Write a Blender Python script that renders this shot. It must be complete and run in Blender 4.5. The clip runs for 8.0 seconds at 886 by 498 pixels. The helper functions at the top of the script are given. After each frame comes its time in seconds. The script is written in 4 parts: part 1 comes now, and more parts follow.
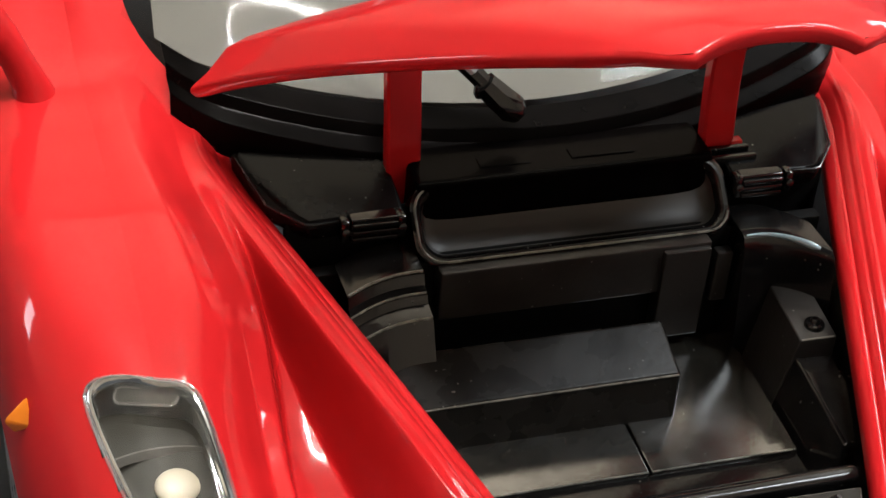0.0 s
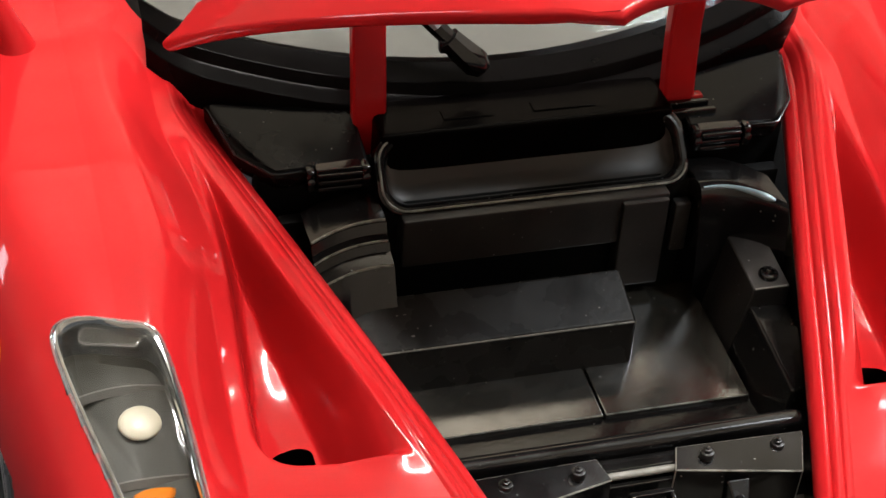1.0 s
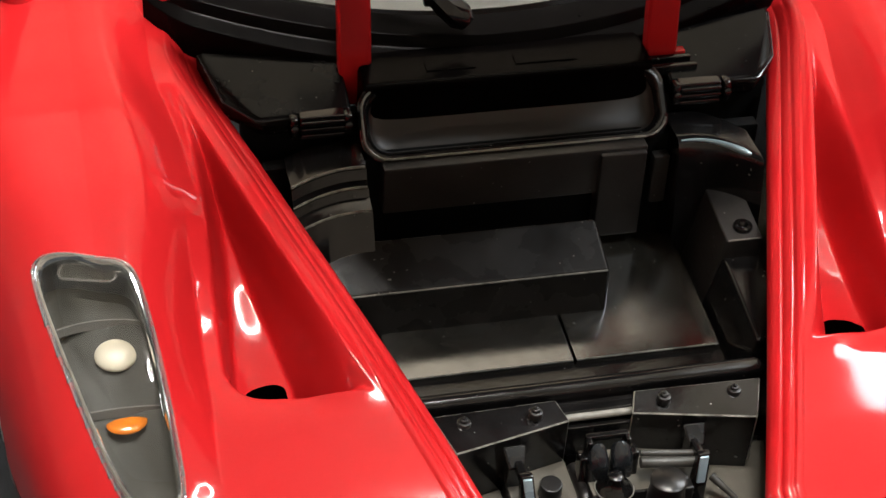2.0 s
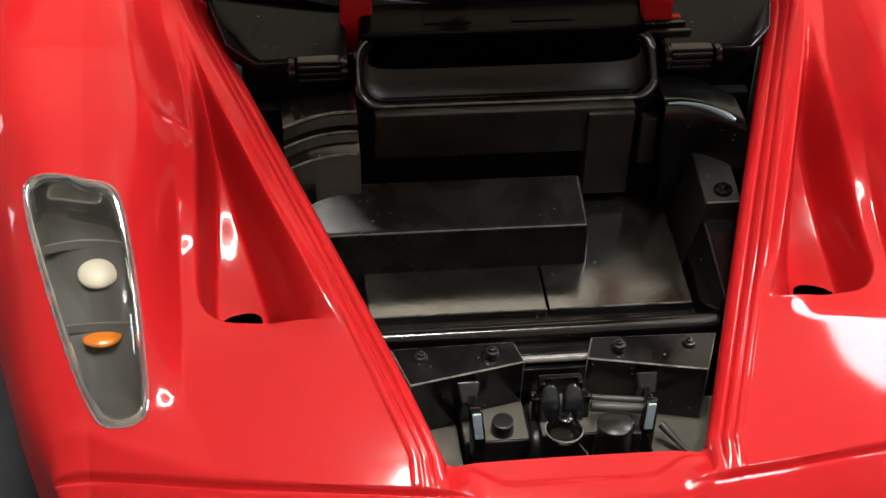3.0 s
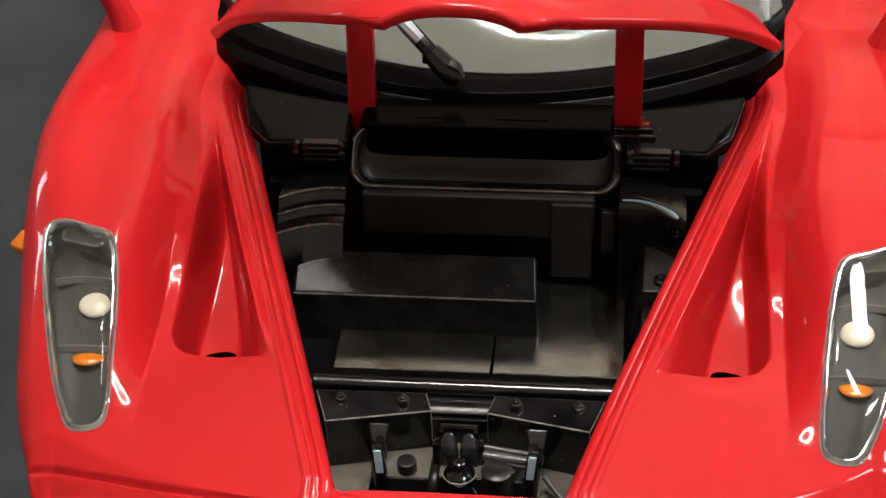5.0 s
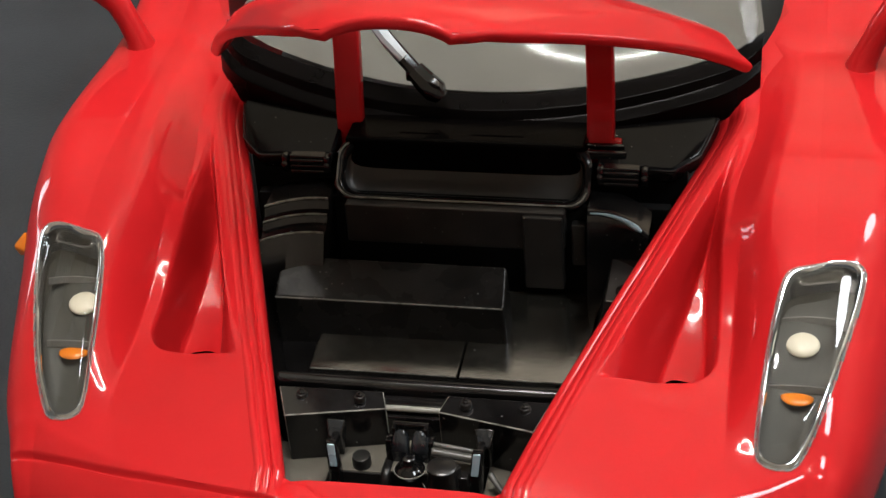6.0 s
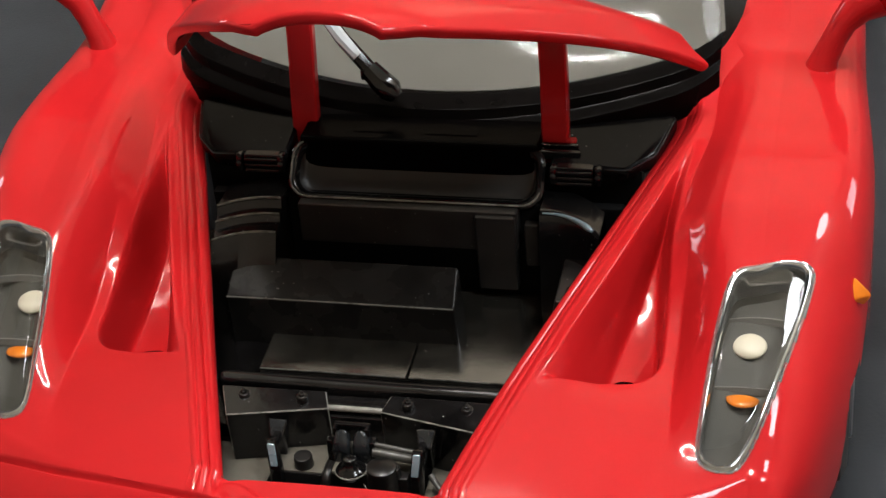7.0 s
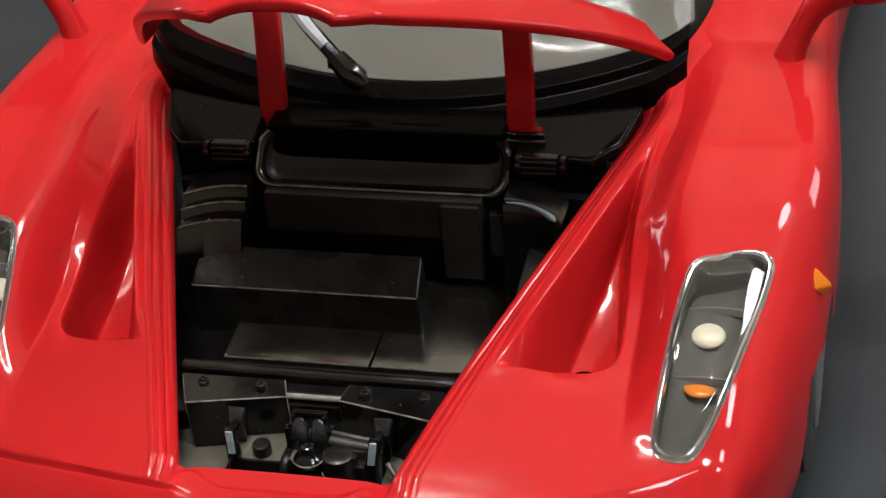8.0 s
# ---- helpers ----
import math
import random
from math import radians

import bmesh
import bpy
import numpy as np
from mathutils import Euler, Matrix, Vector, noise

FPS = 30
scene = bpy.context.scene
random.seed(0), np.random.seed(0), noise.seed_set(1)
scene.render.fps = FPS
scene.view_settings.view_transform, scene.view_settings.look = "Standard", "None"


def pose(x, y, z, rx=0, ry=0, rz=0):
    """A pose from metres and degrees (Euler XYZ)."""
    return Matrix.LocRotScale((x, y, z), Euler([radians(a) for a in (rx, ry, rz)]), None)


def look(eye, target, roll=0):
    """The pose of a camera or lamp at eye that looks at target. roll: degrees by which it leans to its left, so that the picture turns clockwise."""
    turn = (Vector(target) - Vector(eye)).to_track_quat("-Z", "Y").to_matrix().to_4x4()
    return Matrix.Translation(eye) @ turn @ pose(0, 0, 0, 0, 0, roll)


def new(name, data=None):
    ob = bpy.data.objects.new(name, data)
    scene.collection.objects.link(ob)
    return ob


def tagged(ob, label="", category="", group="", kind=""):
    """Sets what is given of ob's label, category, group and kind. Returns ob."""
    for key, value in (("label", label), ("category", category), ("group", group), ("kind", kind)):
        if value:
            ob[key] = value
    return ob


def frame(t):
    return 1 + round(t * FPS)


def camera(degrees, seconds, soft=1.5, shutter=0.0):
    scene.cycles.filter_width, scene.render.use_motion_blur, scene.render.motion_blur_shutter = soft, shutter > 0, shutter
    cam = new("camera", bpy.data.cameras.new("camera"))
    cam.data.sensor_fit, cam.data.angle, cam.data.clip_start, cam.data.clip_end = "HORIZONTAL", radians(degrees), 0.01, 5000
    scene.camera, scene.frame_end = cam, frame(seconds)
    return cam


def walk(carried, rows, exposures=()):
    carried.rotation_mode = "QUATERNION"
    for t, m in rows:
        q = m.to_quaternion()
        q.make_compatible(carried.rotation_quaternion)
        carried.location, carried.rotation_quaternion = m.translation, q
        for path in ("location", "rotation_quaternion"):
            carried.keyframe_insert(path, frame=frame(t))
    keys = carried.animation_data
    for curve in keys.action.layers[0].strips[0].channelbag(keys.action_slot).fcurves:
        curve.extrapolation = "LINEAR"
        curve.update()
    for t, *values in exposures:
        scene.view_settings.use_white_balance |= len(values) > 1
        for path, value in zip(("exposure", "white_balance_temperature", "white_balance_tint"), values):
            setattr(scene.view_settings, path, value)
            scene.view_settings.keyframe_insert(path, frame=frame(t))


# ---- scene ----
cam = camera(26.58, 8.0)
PATH = [
    (0.0, look((-0.06401, -0.08231, 0.14065), (-0.00996, 0.06276, 0.03000), 5.46)),
    (0.5, look((-0.06113, -0.08538, 0.14245), (-0.00942, 0.05822, 0.03000), 5.35)),
    (1.0, look((-0.05755, -0.08988, 0.14457), (-0.00910, 0.05378, 0.03000), 4.74)),
    (1.5, look((-0.05350, -0.09288, 0.14608), (-0.00934, 0.04907, 0.03000), 4.18)),
    (2.8, look((-0.03467, -0.10856, 0.14886), (-0.00902, 0.03742, 0.03000), 2.77)),
    (3.0, look((-0.03187, -0.11023, 0.14839), (-0.00886, 0.03591, 0.03000), 2.90)),
    (3.5, look((-0.02171, -0.11688, 0.15207), (-0.00791, 0.03593, 0.03000), 1.83)),
    (4.0, look((-0.00865, -0.12301, 0.15573), (-0.00514, 0.03841, 0.03000), 0.30)),
    (4.5, look((0.00617, -0.13169, 0.15896), (-0.00451, 0.04115, 0.03000), -1.18)),
    (4.7, look((0.01089, -0.13330, 0.16053), (-0.00462, 0.04548, 0.03000), -1.47)),
    (5.8, look((0.03913, -0.14166, 0.16043), (-0.00366, 0.05123, 0.03000), -4.29)),
    (6.0, look((0.04344, -0.14244, 0.16062), (-0.00237, 0.05100, 0.03000), -4.53)),
    (6.5, look((0.05071, -0.14318, 0.16029), (0.00139, 0.05083, 0.03000), -4.92)),
    (7.0, look((0.05457, -0.13928, 0.15745), (0.00343, 0.05156, 0.03000), -5.25)),
    (7.5, look((0.05995, -0.13819, 0.15660), (0.00682, 0.05079, 0.03000), -5.56)),
    (8.0, look((0.06184, -0.13801, 0.15601), (0.00829, 0.04960, 0.03000), -5.54)),
]
walk(cam, PATH, [(0, 0.25), (1.5, 0.25), (3, 0.02), (4.5, -0.04), (6.0, -0.11), (6.5, -0.1), (8, -0.26)])

# ---- light of the room ----
world = bpy.data.worlds.new("room_air")
scene.world = world
world.use_nodes = True
world.node_tree.nodes["Background"].inputs[0].default_value = (0.9, 0.95, 1.0, 1)
world.node_tree.nodes["Background"].inputs[1].default_value = 0.05


def area(name, where, target, sx, sy, watts, colour, shape="RECTANGLE"):
    data = bpy.data.lights.new(name, "AREA")
    data.shape, data.size, data.size_y = shape, sx, sy
    data.energy, data.color = watts, colour
    ob = new(name, data)
    ob.matrix_world = look(where, target)
    return ob


PANEL = (2.07, 0.91, 2.36)
SPOT = (1.40, -0.76, 2.36)
ADDED_UPLIGHT = (0.45, 1.75, 0.45)
# unseen windows, added for the bluish streaks along the wings
UNSEEN_WINDOWS = {"west": (-2.44, 1.24, 0.45, 0.24, 0.92), "east": (2.44, 1.93, 0.475, 0.22, 0.83)}
area("ceiling_panel_light", PANEL, (PANEL[0], PANEL[1] + 0.001, 0), 0.92, 0.80, 62, (0.90, 0.95, 1.0), "ELLIPSE")
area("ceiling_spot_light", SPOT, (SPOT[0], SPOT[1] + 0.001, 0), 0.50, 0.50, 32, (0.88, 0.95, 1.0))
# lamps that fill the unseen side windows
for x, y, z, w, h in UNSEEN_WINDOWS.values():
    area("unseen_window_light", (x, y, z), (0, 0.03, 0.03), w, h, 9 if x < 0 else 6, (0.85, 0.92, 1.0))
# unseen warm lamp, added so the mats have a bright ceiling to reflect
area("added_uplight", ADDED_UPLIGHT, (ADDED_UPLIGHT[0], ADDED_UPLIGHT[1] + 0.001, 3), 0.26, 0.26, 60, (1.0, 0.90, 0.74), "DISK")


# ---- materials ----
def mat(name, colour, rough=0.5, metal=0.0, coat=0.0, spec=0.5, noise_scale=0.0, noise_amount=0.0, bump=0.0, bump_scale=0.0,
        rough_var=0.0, transmission=0.0, ior=1.5, specks=0.0, coat_rough=0.03):
    m = bpy.data.materials.new(name)
    m.use_nodes = True
    nt = m.node_tree
    b = nt.nodes["Principled BSDF"]
    b.inputs["Base Color"].default_value = (*colour, 1)
    b.inputs["Roughness"].default_value = rough
    b.inputs["Metallic"].default_value = metal
    b.inputs["Coat Weight"].default_value = coat
    b.inputs["Coat Roughness"].default_value = coat_rough
    b.inputs["Specular IOR Level"].default_value = spec
    b.inputs["Transmission Weight"].default_value = transmission
    b.inputs["IOR"].default_value = ior
    co = nt.nodes.new("ShaderNodeTexCoord")
    if noise_scale:
        n = nt.nodes.new("ShaderNodeTexNoise")
        n.inputs["Scale"].default_value = noise_scale
        n.inputs["Detail"].default_value = 6
        nt.links.new(co.outputs["Object"], n.inputs["Vector"])
        if noise_amount:
            r = nt.nodes.new("ShaderNodeValToRGB")
            r.color_ramp.elements[0].position, r.color_ramp.elements[1].position = 0.3, 0.7
            r.color_ramp.elements[0].color = (*[c * (1 - noise_amount) for c in colour], 1)
            r.color_ramp.elements[1].color = (*[min(1, c * (1 + noise_amount)) for c in colour], 1)
            nt.links.new(n.outputs["Fac"], r.inputs["Fac"])
            nt.links.new(r.outputs["Color"], b.inputs["Base Color"])
        if rough_var:
            mr = nt.nodes.new("ShaderNodeMapRange")
            mr.inputs["From Min"].default_value, mr.inputs["From Max"].default_value = 0.3, 0.7
            mr.inputs["To Min"].default_value, mr.inputs["To Max"].default_value = rough - rough_var, rough + rough_var
            nt.links.new(n.outputs["Fac"], mr.inputs["Value"])
            nt.links.new(mr.outputs["Result"], b.inputs["Roughness"])
    if specks:
        sp = nt.nodes.new("ShaderNodeTexNoise")
        sp.inputs["Scale"].default_value = 2600
        sp.inputs["Detail"].default_value = 0
        nt.links.new(co.outputs["Object"], sp.inputs["Vector"])
        th = nt.nodes.new("ShaderNodeMapRange")
        th.inputs["From Min"].default_value, th.inputs["From Max"].default_value = 0.80 - specks, 0.84 - specks
        nt.links.new(sp.outputs["Fac"], th.inputs["Value"])
        mx = nt.nodes.new("ShaderNodeMix")
        mx.data_type = "RGBA"
        mx.inputs[6].default_value = (*colour, 1)
        mx.inputs[7].default_value = (0.16, 0.155, 0.145, 1)
        if b.inputs["Base Color"].links:
            nt.links.new(b.inputs["Base Color"].links[0].from_socket, mx.inputs[6])
        nt.links.new(th.outputs["Result"], mx.inputs[0])
        nt.links.new(mx.outputs[2], b.inputs["Base Color"])
    if bump:
        n2 = nt.nodes.new("ShaderNodeTexNoise")
        n2.inputs["Scale"].default_value = bump_scale
        n2.inputs["Detail"].default_value = 4
        nt.links.new(co.outputs["Object"], n2.inputs["Vector"])
        bp = nt.nodes.new("ShaderNodeBump")
        bp.inputs["Strength"].default_value = bump
        bp.inputs["Distance"].default_value = 0.0002
        nt.links.new(n2.outputs["Fac"], bp.inputs["Height"])
        nt.links.new(bp.outputs["Normal"], b.inputs["Normal"])
    return m


RED = mat("red_paint", (0.45, 0.0115, 0.014), rough=0.5, coat=0.58, spec=0.03, noise_scale=60, noise_amount=0.04, bump=0.012, bump_scale=250, coat_rough=0.065)
BLACK = mat("black_plastic", (0.005, 0.0046, 0.0046), rough=0.16, noise_scale=180, noise_amount=0.3, rough_var=0.07, bump=0.07, bump_scale=900, specks=-0.03)
DULL = mat("dull_black_plastic", (0.0065, 0.006, 0.0057), rough=0.3, spec=0.45, noise_scale=220, noise_amount=0.3, rough_var=0.03, bump=0.05, bump_scale=1600, specks=-0.05)
GRAINED = mat("grained_black_plastic", (0.017, 0.0152, 0.0142), rough=0.36, spec=0.5, noise_scale=220, noise_amount=0.3, rough_var=0.06, bump=0.15, bump_scale=1600, specks=-0.05)
MATTE = mat("satin_mat_plastic", (0.020, 0.018, 0.0145), rough=0.18, spec=0.5, ior=2.6, noise_scale=220, noise_amount=0.3, rough_var=0.06, bump=0.05, bump_scale=1600, specks=-0.03)
BOX = mat("worn_black_plastic", (0.0125, 0.0115, 0.0105), rough=0.27, spec=0.2, noise_scale=220, noise_amount=0.4, rough_var=0.06, bump=0.08, bump_scale=1600, specks=-0.03)
WELL = mat("soft_black_plastic", (0.012, 0.0105, 0.0085), rough=0.5, spec=0.5, ior=1.7, noise_scale=220, noise_amount=0.3, rough_var=0.05, bump=0.05, bump_scale=1200)
BEIGE_GREY = mat("beige_grey_plastic", (0.075, 0.068, 0.054), rough=0.55, spec=0.4, noise_scale=260, noise_amount=0.15, rough_var=0.08, bump=0.1, bump_scale=1600)
WORN = mat("worn_dark_grey_plastic", (0.042, 0.041, 0.037), rough=0.35, noise_scale=400, noise_amount=0.4, rough_var=0.1)
# bluish tint painted in for the sheen on glossy black
BLUED = mat("bluish_sheen_black", (0.014, 0.016, 0.018), rough=0.22, noise_scale=400, noise_amount=0.4, rough_var=0.08)
# pale grey that paints edge highlights as well as wear
EDGE = mat("pale_worn_highlight", (0.17, 0.163, 0.145), rough=0.3, noise_scale=500, noise_amount=0.5, rough_var=0.1)
SATIN = mat("satin_black_plastic", (0.004, 0.0038, 0.004), rough=0.2, spec=0.1, noise_scale=300, noise_amount=0.3, rough_var=0.04, bump=0.04, bump_scale=2200, specks=-0.04)
HOLE = mat("dark_recess", (0.004, 0.004, 0.004), rough=0.7, spec=0.1, noise_scale=100, noise_amount=0.2)
PALE = mat("pale_grey_plastic", (0.42, 0.45, 0.47), rough=0.25, noise_scale=200, noise_amount=0.1, rough_var=0.04)
POCKET = mat("lamp_pocket", (0.055, 0.054, 0.046), rough=0.5, spec=0.2, noise_scale=60, noise_amount=0.1, rough_var=0.05)
BULB = mat("cream_lamp", (0.70, 0.64, 0.50), rough=0.35, noise_scale=300, noise_amount=0.05)
AMBER = mat("amber_plastic", (0.78, 0.21, 0.012), rough=0.2, coat=0.5, noise_scale=300, noise_amount=0.1)
RUBBER = mat("tyre_rubber", (0.02, 0.02, 0.02), rough=0.7, noise_scale=300, noise_amount=0.2)
RIM = mat("silver_rim", (0.5, 0.5, 0.52), rough=0.3, metal=0.9, noise_scale=300, rough_var=0.05)
DASH = mat("grey_dashboard", (0.13, 0.125, 0.112), rough=0.6, noise_scale=120, noise_amount=0.08, bump=0.1, bump_scale=1200)
TABLE = mat("dark_grey_cloth", (0.020, 0.023, 0.027), rough=0.75, spec=0.2, noise_scale=40, noise_amount=0.2, bump=0.4, bump_scale=1500)
WALL = mat("beige_wall", (0.35, 0.30, 0.245), rough=0.8, noise_scale=3, noise_amount=0.06)
CEIL = mat("white_ceiling", (0.7, 0.69, 0.66), rough=0.8, noise_scale=3, noise_amount=0.03)


def clear_mat(name, tint, rough, amount, milk=0.0):
    m = bpy.data.materials.new(name)
    m.use_nodes = True
    nt = m.node_tree
    nt.nodes.remove(nt.nodes["Principled BSDF"])
    out = nt.nodes["Material Output"]
    tr = nt.nodes.new("ShaderNodeBsdfTransparent")
    tr.inputs[0].default_value = (*tint, 1)
    gl = nt.nodes.new("ShaderNodeBsdfGlossy")
    gl.inputs["Roughness"].default_value = rough
    fr = nt.nodes.new("ShaderNodeFresnel")
    fr.inputs[0].default_value = 1.5
    ad = nt.nodes.new("ShaderNodeMath")
    ad.operation = "MULTIPLY"
    ad.inputs[1].default_value = amount
    mix = nt.nodes.new("ShaderNodeMixShader")
    nt.links.new(fr.outputs[0], ad.inputs[0])
    nt.links.new(ad.outputs[0], mix.inputs[0])
    nt.links.new(tr.outputs[0], mix.inputs[1])
    nt.links.new(gl.outputs[0], mix.inputs[2])
    last = mix
    if milk:
        df = nt.nodes.new("ShaderNodeBsdfDiffuse")
        df.inputs[0].default_value = (0.8, 0.79, 0.77, 1)
        last = nt.nodes.new("ShaderNodeMixShader")
        last.inputs[0].default_value = milk
        nt.links.new(mix.outputs[0], last.inputs[1])
        nt.links.new(df.outputs[0], last.inputs[2])
    nt.links.new(last.outputs[0], out.inputs[0])
    return m


CLEAR = clear_mat("clear_lens", (0.9, 0.9, 0.88), 0.03, 1.3)
RIMCLEAR = clear_mat("clear_lens_edge", (0.9, 0.89, 0.88), 0.05, 4.0, 0.12)
TAB = clear_mat("clear_lens_tab", (0.9, 0.88, 0.87), 0.06, 2.5, 0.14)
# blue-grey colour stands in for bright reflections on glossy black
SHEEN = mat("blue_reflection_grey", (0.30, 0.40, 0.45), rough=0.3, metal=0.4, noise_scale=300, rough_var=0.06)
BEZEL = mat("lamp_bezel", (0.26, 0.275, 0.28), rough=0.16, metal=0.75, noise_scale=300, rough_var=0.05)
# pale metal that stands in for glints on clear plastic
GLINT = mat("lens_glint_metal", (0.75, 0.79, 0.82), rough=0.1, metal=0.95, noise_scale=260, noise_amount=0.3, rough_var=0.06)
COWL = mat("cowl_plastic", (0.0018, 0.0014, 0.0014), rough=0.25, spec=0.03, noise_scale=200, noise_amount=0.3, bump=0.08, bump_scale=900)
GLOW = bpy.data.materials.new("ring_lamp_glow")
GLOW.use_nodes = True
GLOW.node_tree.nodes["Principled BSDF"].inputs["Emission Color"].default_value = (1.0, 0.96, 0.92, 1)
GLOW.node_tree.nodes["Principled BSDF"].inputs["Emission Strength"].default_value = 375
GLASS = clear_mat("windscreen_glass", (0.80, 0.80, 0.78), 0.06, 0.2)

MM = 0.001


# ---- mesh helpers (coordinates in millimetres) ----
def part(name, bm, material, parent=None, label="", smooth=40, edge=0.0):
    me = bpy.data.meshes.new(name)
    # narrow bevel faces take the pale colour of wear and painted highlights
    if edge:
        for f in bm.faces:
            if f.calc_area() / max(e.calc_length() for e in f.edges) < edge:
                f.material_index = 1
    for v in bm.verts:
        v.co *= MM
    bmesh.ops.recalc_face_normals(bm, faces=bm.faces)
    for f in bm.faces:
        f.smooth = True
    for e in bm.edges:
        if len(e.link_faces) == 2 and e.calc_face_angle(0) > radians(smooth):
            e.smooth = False
    bm.to_mesh(me)
    bm.free()
    me.materials.append(material)
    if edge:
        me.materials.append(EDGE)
    ob = new(name, me)
    ob.parent = parent
    if len(me.polygons) < 1500:
        # broad faces stay flat beside their rounded edges
        flat = ob.modifiers.new("flat_faces", "WEIGHTED_NORMAL")
        flat.mode, flat.weight, flat.keep_sharp = "FACE_AREA", 90, True
    if label:
        tagged(ob, label)
    return ob


def rbox(bm, lo, hi, bev=0.4, m=None, seg=2):
    """Adds a box with rounded edges."""
    made = bmesh.ops.create_cube(bm, size=1)["verts"]
    c = [(a + b) / 2 for a, b in zip(lo, hi)]
    s = [b - a for a, b in zip(lo, hi)]
    for v in made:
        v.co = Vector((c[0] + v.co.x * s[0], c[1] + v.co.y * s[1], c[2] + v.co.z * s[2]))
    if bev:
        edges = list({e for v in made for e in v.link_edges})
        res = bmesh.ops.bevel(bm, geom=edges, offset=bev, segments=seg, affect="EDGES", profile=0.5)
        made = list({v for f in res["faces"] for v in f.verts} | {v for v in made if v.is_valid})
    if m is not None:
        for v in made:
            v.co = m @ v.co
    return made


def hull(bm, pts, bev=0.4, seg=2):
    """Adds the convex solid through the given corners, with rounded edges."""
    made = [bm.verts.new(p) for p in pts]
    res = bmesh.ops.convex_hull(bm, input=made)
    faces = [g for g in res["geom"] if isinstance(g, bmesh.types.BMFace)]
    bmesh.ops.dissolve_limit(bm, angle_limit=radians(3), verts=made, edges=list({e for f in faces for e in f.edges}))
    if bev:
        edges = list({e for v in made if v.is_valid for e in v.link_edges})
        bmesh.ops.bevel(bm, geom=edges, offset=bev, segments=seg, affect="EDGES", profile=0.5)


def cyl(bm, a, b, r0, r1=None, n=24, bev=0.2):
    a, b = Vector(a), Vector(b)
    r1 = r0 if r1 is None else r1
    d = b - a
    made = bmesh.ops.create_cone(bm, cap_ends=True, segments=n, radius1=r0, radius2=r1, depth=d.length)["verts"]
    m = Matrix.Translation((a + b) / 2) @ d.to_track_quat("Z", "Y").to_matrix().to_4x4()
    if bev:
        rims = [e for e in {e for v in made for e in v.link_edges} if len(e.link_faces) == 2 and e.calc_face_angle(0) > 0.9]
        res = bmesh.ops.bevel(bm, geom=rims, offset=bev, segments=2, affect="EDGES", profile=0.5)
        made = list({v for f in res["faces"] for v in f.verts} | {v for v in made if v.is_valid})
    for v in made:
        v.co = m @ v.co
    return made


def tube(bm, pts, r, n=8, closed=False):
    """Adds a round bar along the points; r is one radius or one for each point."""
    pts = [Vector(p) for p in pts]
    k = len(pts)
    rs = r if isinstance(r, (list, tuple)) else [r] * k
    rings = []
    for i, p in enumerate(pts):
        a = pts[(i - 1) % k] if closed or i else p
        b = pts[(i + 1) % k] if closed or i < k - 1 else p
        d = (b - a).normalized()
        side = d.cross(Vector((0, 0, 1)))
        if side.length < 1e-4:
            side = Vector((1, 0, 0))
        side.normalize()
        up = side.cross(d)
        rings.append([bm.verts.new(p + rs[i] * (math.cos(t) * side + math.sin(t) * up)) for t in [2 * math.pi * j / n for j in range(n)]])
    for i in range(k if closed else k - 1):
        a, b = rings[i], rings[(i + 1) % k]
        for j in range(n):
            bm.faces.new((a[j], a[(j + 1) % n], b[(j + 1) % n], b[j]))
    if not closed:
        bm.faces.new(rings[0][::-1])
        bm.faces.new(rings[-1])


def sheet(bm, rows):
    """Adds a grid of quads through rows of points."""
    vs = [[bm.verts.new(p) for p in row] for row in rows]
    for a, b in zip(vs, vs[1:]):
        for j in range(len(a) - 1):
            bm.faces.new((a[j], a[j + 1], b[j + 1], b[j]))
    return vs


def lathe(bm, centre, rings, n=28):
    """Adds a turned solid from rings of (radius, height)."""
    cx, cy, cz = centre
    vs = sheet(bm, [[(cx + r * math.cos(a), cy + r * math.sin(a), cz + h) for a in np.linspace(0, 2 * math.pi, n + 1)] for r, h in rings])
    bmesh.ops.remove_doubles(bm, verts=bm.verts, dist=0.005)


def thicken(bm, t):
    """Gives the open sheet in bm a thickness of t, against its normals."""
    bmesh.ops.recalc_face_normals(bm, faces=bm.faces)
    bmesh.ops.solidify(bm, geom=list(bm.faces), thickness=t)


def rounded(poly, cuts=3):
    """Cuts the corners of a closed outline."""
    for _ in range(cuts):
        out = []
        for i, p in enumerate(poly):
            q = poly[(i + 1) % len(poly)]
            out += [tuple(0.75 * a + 0.25 * b for a, b in zip(p, q)), tuple(0.25 * a + 0.75 * b for a, b in zip(p, q))]
        poly = out
    return poly


def inside(x, y, poly):
    hit = False
    for i in range(len(poly)):
        (x0, y0), (x1, y1) = poly[i - 1], poly[i]
        if (y0 > y) != (y1 > y) and x < (x1 - x0) * (y - y0) / (y1 - y0) + x0:
            hit = not hit
    return hit


def sstep(a, b, x):
    t = np.clip((x - a) / (b - a), 0, 1)
    return t * t * (3 - 2 * t)


